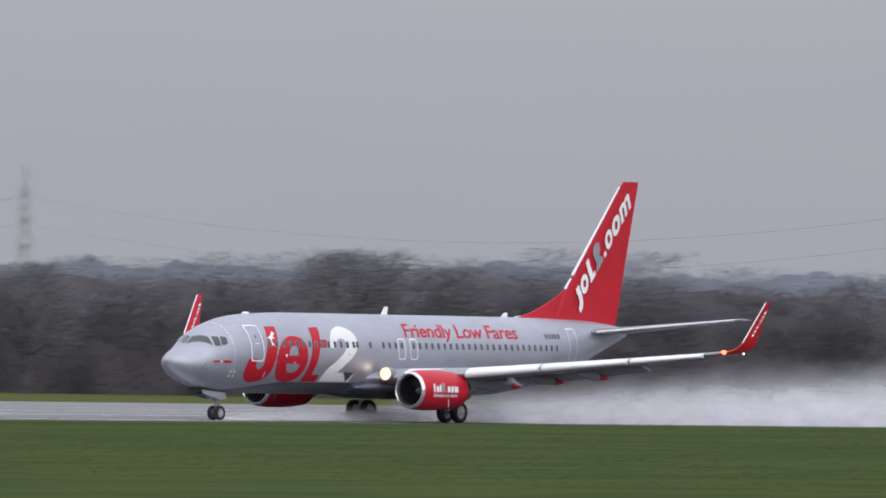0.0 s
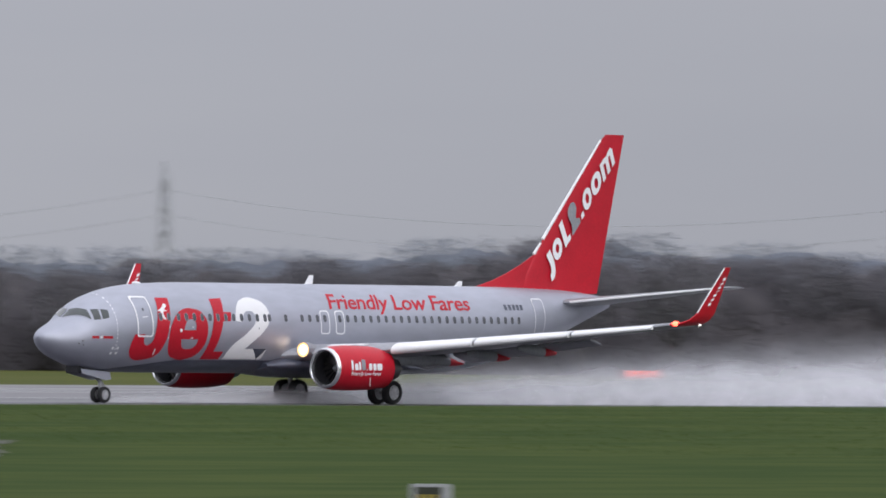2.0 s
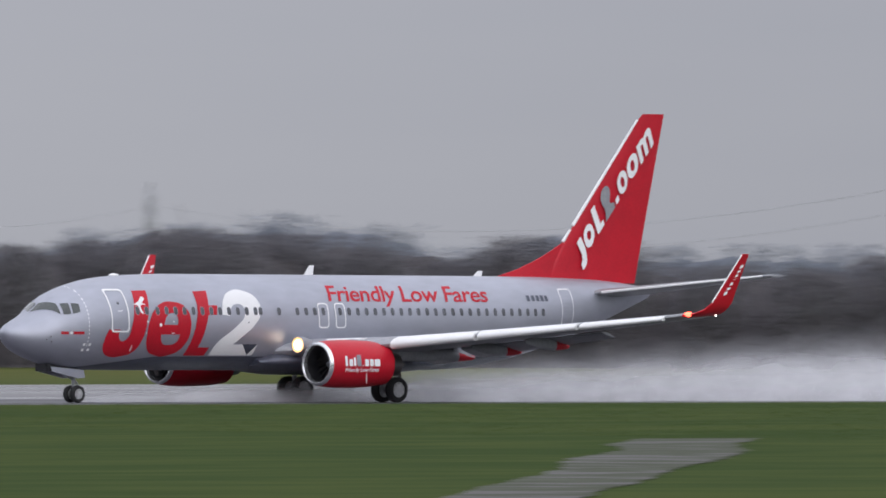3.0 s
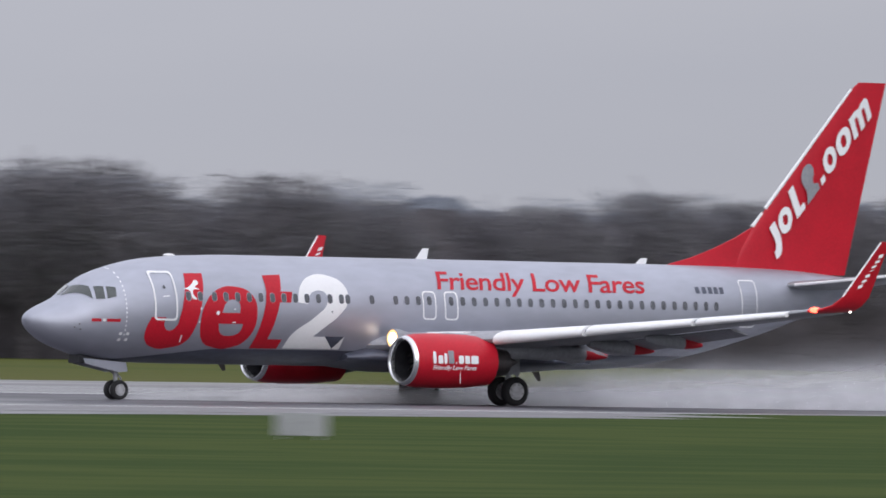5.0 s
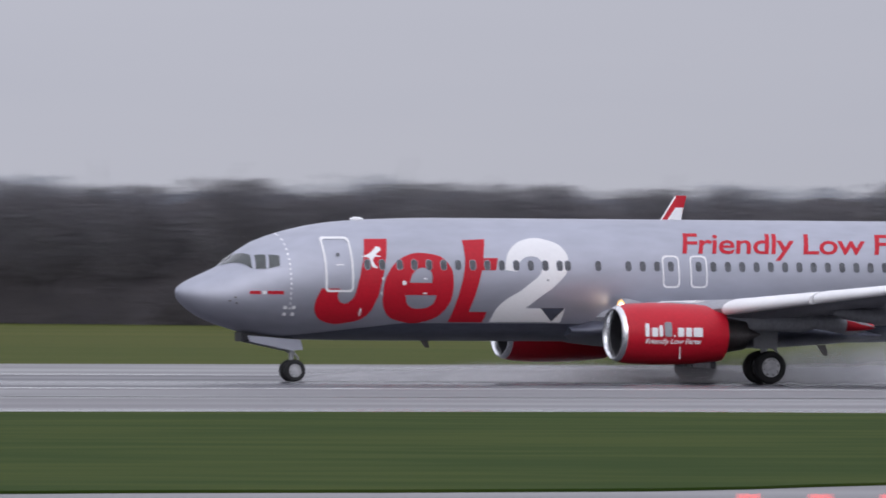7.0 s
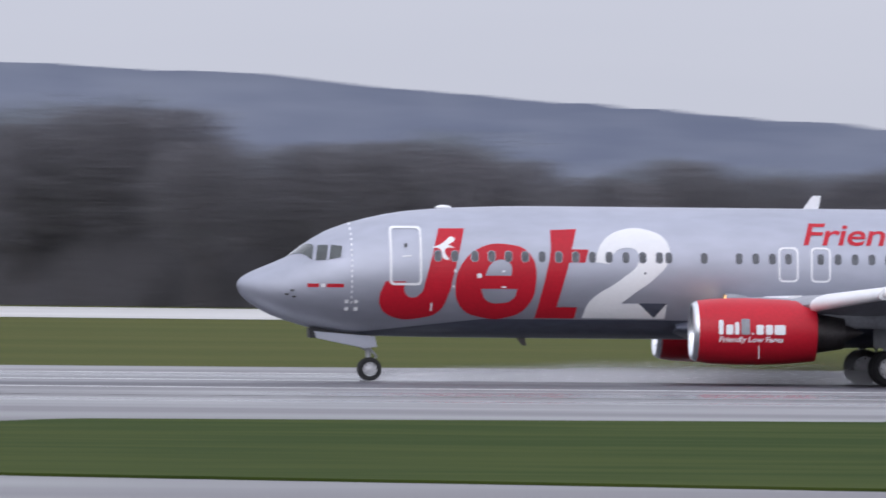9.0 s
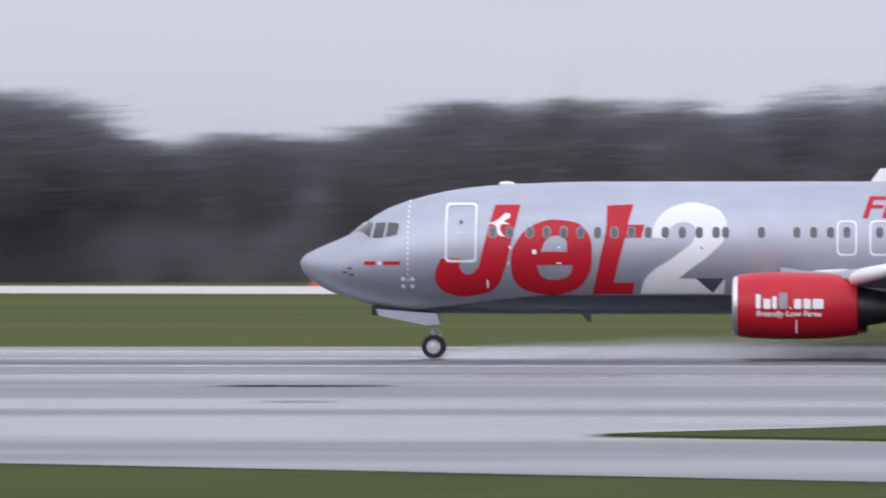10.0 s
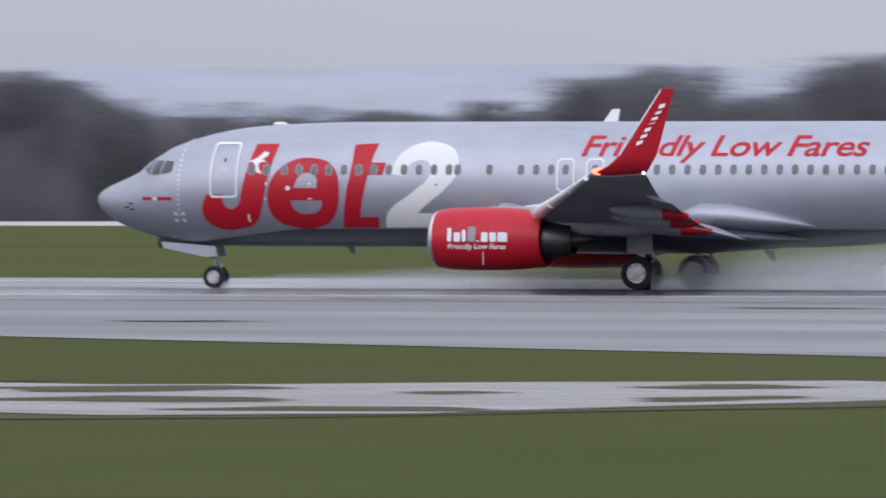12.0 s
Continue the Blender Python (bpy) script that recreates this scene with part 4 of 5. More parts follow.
def service_marks():
    """Small stencils and ports low on the forward fuselage."""
    for x, z, w, h in ((6.5, 3.33, .07, .09), (6.46, 2.85, .06, .09), (7.24, 3.16, .15, .15), (7.98, 3.35, .10, .05), (7.98, 2.87, .16, .05), (5.81, 2.14, .06, .26), (12.3, 3.32, .06, .06)):
        bm = outline([round_rect(x - w / 2, x + w / 2, z, z + h, min(w, h) * 0.4)])
        project(bm, 0.019)
        part("service_mark", bm, WHITE if x < 12 else BELLY, airliner, smooth=0)
    for x, z in ((1.66, 2.74), (1.72, 2.55), (1.5, 2.62)):
        bm = bmesh.new()
        tube(bm, (x, skin(x, z, -0.05), z), (x - .12, skin(x, z, 0.09), z), 0.035, 0.02, 8)
        part("probe", bm, DARKMETAL, airliner, "dark nose probe", smooth=40)


def round_rect(x0, x1, z0, z1, r, n=4):
    pts = []
    for cx, cz, a0 in ((x1 - r, z1 - r, 0), (x0 + r, z1 - r, 90), (x0 + r, z0 + r, 180), (x1 - r, z0 + r, 270)):
        for k in range(n + 1):
            a = radians(a0 + 90 * k / n)
            pts.append((cx + r * math.cos(a), cz + r * math.sin(a)))
    return tuple(pts)


def doors():
    def door(name, x0, x1, z0, z1, r, label, line=0.05):
        d = new(name)
        d.parent = airliner
        d["label"] = label
        bm = outline([round_rect(x0, x1, z0, z1, r), round_rect(x0 + line, x1 - line, z0 + line, z1 - line, r * 0.8)])
        project(bm, 0.022)
        part("door_outline", bm, WHITE, d, "white painted outline", smooth=0)
        bm = outline([round_rect(x0 + line + .02, x1 - line - .02, z0 + line + .02, z1 - line - .02, r * 0.7)])
        project(bm, 0.010 if x0 > 5 else 0.008)
        if x0 > 10:
            part("panel", bm, SILVER, d, smooth=0)
        else:
            bm.free()
        return d
    d = door("cabin_door", 4.52, 5.5, 2.92, 4.73, 0.13, "silver passenger door outlined in white", 0.075)
    bm = outline([round_rect(4.96, 5.06, 4.08, 4.2, 0.04)])
    project(bm, 0.02)
    part("window", bm, GLASS, d, smooth=0)
    bm = outline([((4.9, 3.78), (5.18, 3.80), (5.18, 3.84), (4.9, 3.82))])
    project(bm, 0.02)
    part("handle", bm, WHITE, d, smooth=0)
    door("rear_door", 31.32, 32.16, 3.05, 4.85, 0.12, "silver rear service door outlined in white")
    door("overwing_exit", 16.37, 16.99, 3.12, 4.19, 0.15, "overwing exit outlined in white", 0.06)
    door("overwing_exit", 17.36, 17.98, 3.12, 4.19, 0.15, "overwing exit outlined in white", 0.06)


def windows():
    # cabin windows, one by one, both sides
    xs = [5.98 + i * 0.5085 for i in range(2)] + [7.1 + i * 0.512 for i in range(12)] + [13.02, 14.1]
    xs += [15.17, 15.68, 16.19, 16.68, 17.67, 18.2] + [18.72 + i * 0.5135 for i in range(23)]
    for x in xs:
        for s in (1, -1):
            bm = bmesh.new()
            loop_in, loop_out = round_rect(x - .105, x + .105, 3.66, 3.99, .09, 3), round_rect(x - .117, x + .117, 3.648, 4.002, .10, 3)
            a = [bm.verts.new((px, s * skin(px, pz, 0.018), pz)) for px, pz in loop_in]
            b = [bm.verts.new((px, s * skin(px, pz, 0.016), pz)) for px, pz in loop_out]
            f = bm.faces.new(a)
            f.material_index = 0
            for i in range(len(a)):
                g = bm.faces.new((a[i], a[(i + 1) % len(a)], b[(i + 1) % len(a)], b[i]))
                g.material_index = 1
            part("cabin_window", bm, [GLASS, SILVER], airliner, smooth=0)
    # flight deck glazing
    for s in (1, -1):
        for quad in (((1.50, None), (2.20, 3.66), (2.28, 4.10), (1.97, None)), ((2.31, 3.655), (2.62, 3.665), (2.70, 4.11), (2.39, 4.10)),
                     ((2.71, 3.68), (3.06, 3.76), (3.12, 4.09), (2.79, 4.12))):
            corners = []
            for x, z in quad:
                t, b = TOP(x), BOT(x)
                corners.append((x, radians(87) if z is None else math.asin((z - (t + b) / 2) / ((t - b) / 2))))
            bm = bmesh.new()
            n = 7
            grid = []
            for r in range(n + 1):
                row = []
                for q in range(n + 1):
                    u, v = q / n, r / n
                    (x0, a0), (x1, a1), (x2, a2), (x3, a3) = corners
                    x = (x0 * (1 - u) + x1 * u) * (1 - v) + (x3 * (1 - u) + x2 * u) * v
                    th = (a0 * (1 - u) + a1 * u) * (1 - v) + (a3 * (1 - u) + a2 * u) * v
                    t, b, w = TOP(x), BOT(x), WID(x)
                    row.append(bm.verts.new((x - 0.010, -s * (w + .014) * math.cos(th), (t + b) / 2 + ((t - b) / 2 + .014) * math.sin(th))))
                grid.append(row)
            for r in range(n):
                for q in range(n):
                    bm.faces.new((grid[r][q], grid[r][q + 1], grid[r + 1][q + 1], grid[r + 1][q]))
            part("windscreen_pane", bm, SCREEN, airliner, "dark flight deck pane", smooth=60)
    # white dashes of the rescue marking behind the flight deck
    for k in range(16):
        z = 2.35 + k * 0.16
        bm = outline([((3.36, z), (3.41, z), (3.41, z + .07), (3.36, z + .07))])
        project(bm, 0.012)
        part("dash_mark", bm, WHITE, airliner, smooth=0)
    for x, z in ((3.18, 2.36), (3.46, 2.36), (3.18, 2.14), (3.46, 2.14)):
        bm = outline([((x, z), (x + .12, z), (x + .12, z + .11), (x, z + .11))])
        project(bm, 0.012)
        part("square_mark", bm, WHITE, airliner, smooth=0)


livery()
service_marks()
doors()
windows()

FOIL = [(1, 0.0), (.8, .028), (.6, .055), (.4, .072), (.25, .072), (.12, .058), (.05, .040), (.015, .022), (0, 0), (.015, -.018), (.05, -.030), (.12, -.040), (.25, -.048), (.4, -.046), (.6, -.034), (.8, -.016)]


def foil_ring(xle, chord, y, z, thick=1.0, up=(0, 0, 1), drop=0.0):
    u = Vector(up)
    return [Vector((xle + c * chord, y, z)) + u * (t * chord * thick - drop * c * chord) for c, t in FOIL]


def wings():
    for s in (-1, 1):
        st = [(1.2, 13.9, 7.7, 2.12), (2.2, 14.75, 6.85, 2.2), (5.0, 16.45, 5.15, 2.42), (5.6, 16.95, 4.75, 2.48), (9, 18.68, 3.75, 2.83), (13, 20.7, 2.72, 3.25), (16.4, 22.4, 1.95, 3.62), (17.0, 22.7, 1.75, 3.70)]
        bm = bmesh.new()
        loft(bm, [foil_ring(x, c, s * y, z, 1.05, drop=0.02) for y, x, c, z in st])
        part("wing", bm, WING, airliner, "grey wing", smooth=50)
        # bright slats along the leading edge
        for (a, b) in ((0, 1), (3, 4), (4, 5), (5, 6)):
            bm = bmesh.new()
            rings = []
            for u in (0.02, 0.5, 0.98):
                y, x, c, z = [st[a][i] + (st[b][i] - st[a][i]) * u for i in range(4)]
                if a == 0:
                    y, x, c, z = [st[1][i] + (st[2][i] - st[1][i]) * (0.3 + u * 0.5) for i in range(4)]
                rings.append([Vector((x - 0.14 + q * c * 0.9, s * y, z - 0.07 + t * c * 1.25)) for q, t in ((.17, .062), (.12, .062), (.05, .045), (.015, .026), (0, 0), (.015, -.02), (.05, -.028), (.09, -.02), (.12, .03))])
            loft(bm, rings)
            part("slat", bm, SLAT, airliner, "bright white leading edge slat", smooth=50)
        # flaps a little out, and their red fairings
        for y0, y1 in ((2.3, 5.0), (5.4, 12.2)):
            bm = bmesh.new()
            rings = []
            for y in np.linspace(y0, y1, 4):
                xl = np.interp(y, [q[0] for q in st], [q[1] + q[2] for q in st])
                zl = np.interp(y, [q[0] for q in st], [q[3] for q in st])
                ch = np.interp(y, [2, 6, 12], [1.7, 1.3, 0.85])
                rings.append(foil_ring(xl - 0.35, ch, s * y, zl - 0.16, 1.1, drop=0.28))
            loft(bm, rings)
            part("flap", bm, WING, airliner, smooth=50)
        for y, L in ((4.9, 3.2), (7.3, 2.9), (9.7, 2.6)):
            xl = np.interp(y, [q[0] for q in st], [q[1] + q[2] for q in st])
            zl = np.interp(y, [q[0] for q in st], [q[3] for q in st])
            fair = new("flap_fairing")
            fair.parent = airliner
            for nm, u0, u1, mm in (("fairing_body", 0, .68, WING), ("fairing_tip", .68, 1, RED)):
                bm = bmesh.new()
                rings = []
                for u in np.linspace(u0, u1, 7):
                    r = 0.24 * (math.sin(math.pi * min(u * 0.92 + 0.05, 1)) ** 0.6) + 0.004
                    rings.append([(xl - L * 0.68 + u * L, s * y + 0.62 * r * math.cos(a), zl - 0.30 - 0.22 * u + r * math.sin(a)) for a in np.linspace(0, 6.283, 12, endpoint=False)])
                loft(bm, rings)
                part(nm, bm, mm, fair, "red tip" if mm is RED else "", smooth=60)
        # upswept red winglet
        bm = bmesh.new()
        rings = []
        for y, z, x, c, lean in ((17.0, 3.70, 22.72, 1.74, 0), (17.3, 3.76, 23.05, 1.6, .35), (17.52, 3.93, 23.45, 1.36, .8), (17.64, 4.25, 23.85, 1.2, 1.1), (17.72, 4.78, 24.28, .95, 1.3), (17.8, 5.3, 24.62, .78, 1.3), (17.97, 6.28, 25.3, .42, 1.3)):
            up = Vector((0, -s * math.sin(lean), math.cos(lean)))
            rings.append(foil_ring(x, c, s * y, z, 0.9, up))
        loft(bm, rings)
        wl = part("winglet", bm, RED, airliner, "upswept red winglet", smooth=50)
        # pale marks on the winglet, and its white leading edge
        bm = bmesh.new()
        for z0, hgt in ((4.55, .16), (4.76, .13), (4.95, .15), (5.18, .05), (5.30, .12), (5.48, .12), (5.66, .17)):
            for side in (-1, 1):
                xx = 24.42 + (z0 - 4.55) * 0.70
                yy = s * (17.69 + (z0 - 4.55) * 0.155) + side * 0.075
                q = [(xx, z0), (xx + .20, z0 + .05), (xx + .25, z0 + .05 + hgt * .8), (xx + .05, z0 + hgt * .8)]
                bm.faces.new([bm.verts.new((p, yy, r)) for p, r in q])
        part("pale_marks", bm, WHITE, wl, "white painted marks", smooth=0)
        bm = bmesh.new()
        tube(bm, (23.85, s * 17.64, 4.25), (25.3, s * 17.965, 6.25), 0.035, n=6)
        part("winglet_edge", bm, WHITE, wl, "white leading edge", smooth=0)
        bm = bmesh.new()
        bmesh.ops.create_uvsphere(bm, u_segments=12, v_segments=8, radius=0.13, matrix=Matrix.Translation((23.0, s * 17.12, 3.76)) @ Matrix.Diagonal((1.7, 1, .8, 1)))
        part("position_light", bm, NAVRED if s < 0 else GLASS, airliner, "glowing red wingtip light" if s < 0 else "wingtip light", smooth=60)
        bm = bmesh.new()
        bmesh.ops.create_uvsphere(bm, u_segments=10, v_segments=6, radius=0.05, matrix=Matrix.Translation((24.5, s * 17.25, 3.72)))
        part("tail_light", bm, NAVWHITE, airliner, "small white wingtip light", smooth=60)
        # landing lamp set in the wing root, facing ahead and outward
        turn = Matrix.Translation((14.75, s * 2.35, 2.42)) @ Matrix.Rotation(s * radians(-6), 4, "Z")
        bm = bmesh.new()
        rings = []
        for x, r in ((.0, .32), (-.08, .33), (-.06, .35), (.25, .34), (1.2, .12)):
            rings.append([turn @ Vector((x, r * math.cos(q), r * math.sin(q))) for q in np.linspace(0, 6.283, 20, endpoint=False)])
        loft(bm, rings, cap=False)
        part("lamp_housing", bm, GREY, airliner)
        bm = bmesh.new()
        bm.faces.new([bm.verts.new(turn @ Vector((-.05, .21 * math.cos(q), .21 * math.sin(q)))) for q in np.linspace(0, 6.283, 20, endpoint=False)])
        part("landing_lamp", bm, LAND, airliner, "glaring landing lamp", smooth=0)
        # added glowing ring imitates the warm glare round the lamp
        bm = bmesh.new()
        loft(bm, [[turn @ Vector((x, r * math.cos(q), r * math.sin(q))) for q in np.linspace(0, 6.283, 20, endpoint=False)] for x, r in ((-.01, .20), (-.04, .32))], cap=False)
        part("lamp_halo", bm, LAMPHALO, airliner, "warm glowing ring in place of the lamp's glare", smooth=0)


wings()


def tail():
    bm = bmesh.new()
    st = [(5.1, 31.6, 5.66), (6.85, 32.84, 4.84), (9.6, 35.2, 3.15), (12.2, 37.44, 1.55), (12.45, 37.75, 1.3)]
    loft(bm, [[Vector((x + c * q, t * q * 0.55, z)) for c, t in FOIL] for z, x, q in st])
    fin = part("fin", bm, RED, airliner, "tall red tail fin", smooth=50)
    bm = bmesh.new()
    rings = []
    for x, zt in ((28.9, 5.38), (30, 5.66), (31, 6.0), (32, 6.42), (32.84, 6.85), (33.6, 7.4)):
        rings.append([(x, 0.10 + 0.0 * x, 5.2), (x, 0.02, zt), (x, -0.02, zt), (x, -0.10, 5.2)])
    loft(bm, rings)
    part("dorsal_fillet", bm, RED, airliner, smooth=30)
    bm = bmesh.new()
    for (x0, z0), (x1, z1) in (((32.86, 6.87), (33.32, 7.4)), ((33.46, 7.57), (37.42, 12.18))):
        tube(bm, (x0 - .02, 0, z0), (x1 - .02, 0, z1), 0.075, 0.05, 8)
    part("leading_edge", bm, WHITE, fin, "bright white leading edge", smooth=50)
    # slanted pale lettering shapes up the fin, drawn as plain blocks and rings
    ux, uz = 0.675, 0.752
    vx, vz = -0.32, 0.80
    org = Vector((33.72, 0, 5.98))

    def place(bm):
        for v in bm.verts:
            a, b = v.co.x, v.co.z
            v.co = Vector((org.x + ux * a + vx * b, 0, org.z + uz * a + vz * b))
    def fin_mark(tint, loops):
        for s in (-1, 1):
            bm = outline(loops)
            place(bm)
            for v in bm.verts:
                zz = v.co.z
                xl, ch = np.interp(zz, [q[0] for q in st], [q[1] for q in st]), np.interp(zz, [q[0] for q in st], [q[2] for q in st])
                u = min(max((v.co.x - xl) / ch, 0.0), 1.0)
                v.co.y = s * (np.interp(u, [0, .05, .12, .25, .4, .6, .8, 1], [0, .04, .058, .072, .072, .055, .028, 0]) * ch * 0.55 + 0.03)
            part("fin_mark", bm, WHITE if tint == "white" else GREY, fin, f"{tint} painted shape", smooth=0)

    fin_mark("white", [[(0.0, -.42, C), (.30, -.42), (.50, -.1), (.50, .95, C), (.14, .95, C), (.14, .0), (0, -.08, C)]])
    fin_mark("white", [[(1.02, 1.0), (.72, .85), (.62, .5), (.72, .15), (1.02, 0), (1.32, .15), (1.42, .5), (1.32, .85)], [(1.02, .72), (1.16, .62), (1.16, .42), (1.02, .3), (.9, .42), (.9, .62)]])
    fin_mark("white", [((1.62, 1.3), (1.95, 1.3), (1.95, .28), (2.2, .28), (2.2, 0), (1.62, 0))])
    fin_mark("grey", [[(2.34, 0, C), (2.5, .5), (2.42, .95), (2.55, 1.28), (2.82, 1.38), (3.12, 1.2), (3.15, .85), (2.95, .5), (3.2, .28, C), (3.2, 0, C)]])
    fin_mark("white", [((3.34, 0), (3.62, 0), (3.62, .28), (3.34, .28))])
    fin_mark("white", [[(4.12, 1.0), (3.82, .85), (3.72, .5), (3.82, .15), (4.12, 0), (4.42, .15), (4.52, .5), (4.42, .85)], [(4.14, .75), (4.24, .66), (4.28, .5), (4.24, .34), (4.14, .25), (4.02, .34), (3.98, .5), (4.02, .66)]])
    fin_mark("white", [[(5.08, 1.0), (4.72, .85), (4.62, .5), (4.72, .15), (5.08, 0), (5.44, .15), (5.54, .5), (5.44, .85)], [(5.08, .75), (5.2, .68), (5.24, .5), (5.2, .32), (5.08, .25), (4.96, .32), (4.92, .5), (4.96, .68)]])
    fin_mark("white", [((5.66, 0), (5.94, 0), (5.94, .7), (6.1, .74), (6.14, .6), (6.14, 0), (6.42, 0), (6.42, .7), (6.56, .74), (6.62, .6), (6.62, 0), (6.9, 0), (6.9, .8), (6.76, 1.0), (6.5, 1.0), (6.3, .9), (6.1, 1.0), (5.66, .98))])    # tailplane
    for s in (-1, 1):
        bm = bmesh.new()
        loft(bm, [foil_ring(x, c, s * y, z, 0.8) for y, x, c, z in ((0.5, 33.6, 4.0, 4.62), (1.2, 34.05, 3.55, 4.70), (7.0, 38.0, 1.35, 5.42), (7.17, 38.3, 1.05, 5.44))])
        part("tailplane", bm, GREY, airliner, "grey tailplane", smooth=50)
        bm = bmesh.new()
        tube(bm, (34.0, s * 1.2, 4.70), (37.98, s * 7.0, 5.42), 0.06, 0.04, 6)
        part("tailplane_edge", bm, WHITE, airliner, "bright leading edge", smooth=50)
    for x, h in ((17.55, .40), (27.6, .22)):
        bm = bmesh.new()
        loft(bm, [[(x - .25, -.04, 5.3), (x + .25, -.04, 5.3), (x + .25, .04, 5.3), (x - .25, .04, 5.3)],
                  [(x + .08, -.02, 5.37 + h), (x + .34, -.02, 5.37 + h), (x + .34, .02, 5.37 + h), (x + .08, .02, 5.37 + h)]])
        part("aerial", bm, WHITE, airliner, "white blade aerial", smooth=0)
    for x, z in ((8.65, 1.36), (22.9, 1.15)):
        bm = bmesh.new()
        loft(bm, [[(x - .16, -.03, z + .1), (x + .16, -.03, z + .1), (x + .16, .03, z + .1), (x - .16, .03, z + .1)],
                  [(x + .1, -.02, z - .24), (x + .24, -.02, z - .24), (x + .24, .02, z - .24), (x + .1, .02, z - .24)]])
        part("aerial", bm, DARKMETAL, airliner, "dark belly aerial", smooth=0)
    bm = bmesh.new()
    bmesh.ops.create_uvsphere(bm, u_segments=12, v_segments=6, radius=.16, matrix=Matrix.Translation((6.3, 0, 5.3)) @ Matrix.Diagonal((1.6, 1, .5, 1)))
    part("beacon", bm, WHITE, airliner, smooth=60)


tail()


def engines():
    for s in (-1, 1):
        e = new("engine")
        e.parent = airliner
        e["label"] = "red engine with polished intake lip"
        ax = (s * 4.83, 1.62)
        bm = bmesh.new()
        revolve(bm, [(13.52, .93), (13.9, .99), (14.6, 1.02), (15.4, 1.02), (16.2, .99), (17.1, .90), (17.12, .84), (16.4, .8)], ax, 36, 0.97)
        part("cowling", bm, RED, e, smooth=60)
        bm = bmesh.new()
        revolve(bm, [(13.52, .93), (13.42, .895), (13.36, .85), (13.36, .81), (13.42, .775), (13.6, .76)], ax, 36, 0.97)
        part("intake_lip", bm, CHROME, e, "polished metal intake lip", smooth=60)
        bm = bmesh.new()
        revolve(bm, [(13.6, .76), (14.3, .78), (14.35, .02)], ax, 36, 0.97)
        part("intake_duct", bm, BLACK, e, smooth=40)
        bm = bmesh.new()
        revolve(bm, [(13.95, .01), (14.05, .09), (14.3, .2)], ax, 16)
        part("spinner", bm, GREY, e, smooth=60)
        for k in range(18):
            a = k * math.pi / 9
            bm = bmesh.new()
            c, sn = math.cos(a), math.sin(a)
            q = [(14.2, .18, -.04), (14.32, .18, .06), (14.33, .76, .11), (14.16, .76, -.10)]
            bm.faces.new([bm.verts.new((x, ax[0] + r * c - w * sn, ax[1] + r * sn + w * c)) for x, r, w in q])
            part("fan_blade", bm, DARKMETAL, e, smooth=0)
        bm = bmesh.new()
        revolve(bm, [(16.6, .70), (17.2, .62), (17.95, .50), (18.0, .47), (17.6, .42)], ax, 28)
        part("exhaust_nozzle", bm, DARKMETAL, e, "dark burnt metal nozzle", smooth=60)
        bm = bmesh.new()
        revolve(bm, [(17.4, .34), (18.1, .26), (18.6, .02)], ax, 20)
        part("exhaust_plug", bm, DARKMETAL, e, smooth=60)
        bm = bmesh.new()
        loft(bm, [[(x, ax[0] + w * math.cos(a), (zt + zb) / 2 + (zt - zb) / 2 * math.sin(a)) for a in np.linspace(0, 6.283, 14, endpoint=False)]
                  for x, w, zt, zb in ((14.6, .05, 2.60, 2.5), (15.4, .2, 2.68, 2.2), (16.6, .26, 2.64, 1.9), (18.2, .26, 2.4, 1.75), (20, .2, 2.2, 1.7), (21.4, .06, 2.1, 1.95))])
        part("pylon", bm, WING, e, "grey engine pylon", smooth=50)
        # painted words on the outer cowl
        def on_cowl(bm, out=0.02):
            for v in bm.verts:
                r = 1.02 + out
                t = (v.co.z - 1.62) / r
                v.co.y = ax[0] + s * r * math.cos(math.asin(min(max(t, -.95), .95)))
        bm = words("Friendly Low Fares", 0.3, 0.2, 0.95, 0.006)
        fit_box(bm, 14.1, 16.05, 1.26, 1.48)
        if s > 0:
            for v in bm.verts:
                v.co.x = 30.15 - v.co.x
        on_cowl(bm)
        part("slogan", bm, WHITE, e, "white slogan lettering", smooth=0)
        for x0, x1, z1 in ((14.06, 14.2, 1.98), (14.28, 14.5, 1.84), (14.55, 14.68, 1.92), (14.74, 15.0, 2.02), (15.06, 15.12, 1.6), (15.2, 15.42, 1.84), (15.48, 15.7, 1.84), (15.75, 16.08, 1.84)):
            bm = outline([round_rect(x0 + .03, x1 + .03, 1.54, z1, min(.05, (x1 - x0) / 2.5))])
            on_cowl(bm)
            part("emblem", bm, GREY if z1 > 2 else WHITE, e, "pale painted shape", smooth=0)
        # strake on the inboard cowl, ram of pale metal over the root
        bm = bmesh.new()
        tube(bm, (15.3, ax[0] + s * 1.045, .72 + .5), (15.3, ax[0] + s * 1.03, .72 + .1), .015, n=5)
        part("panel_line", bm, WHITE, e, smooth=0)


engines()


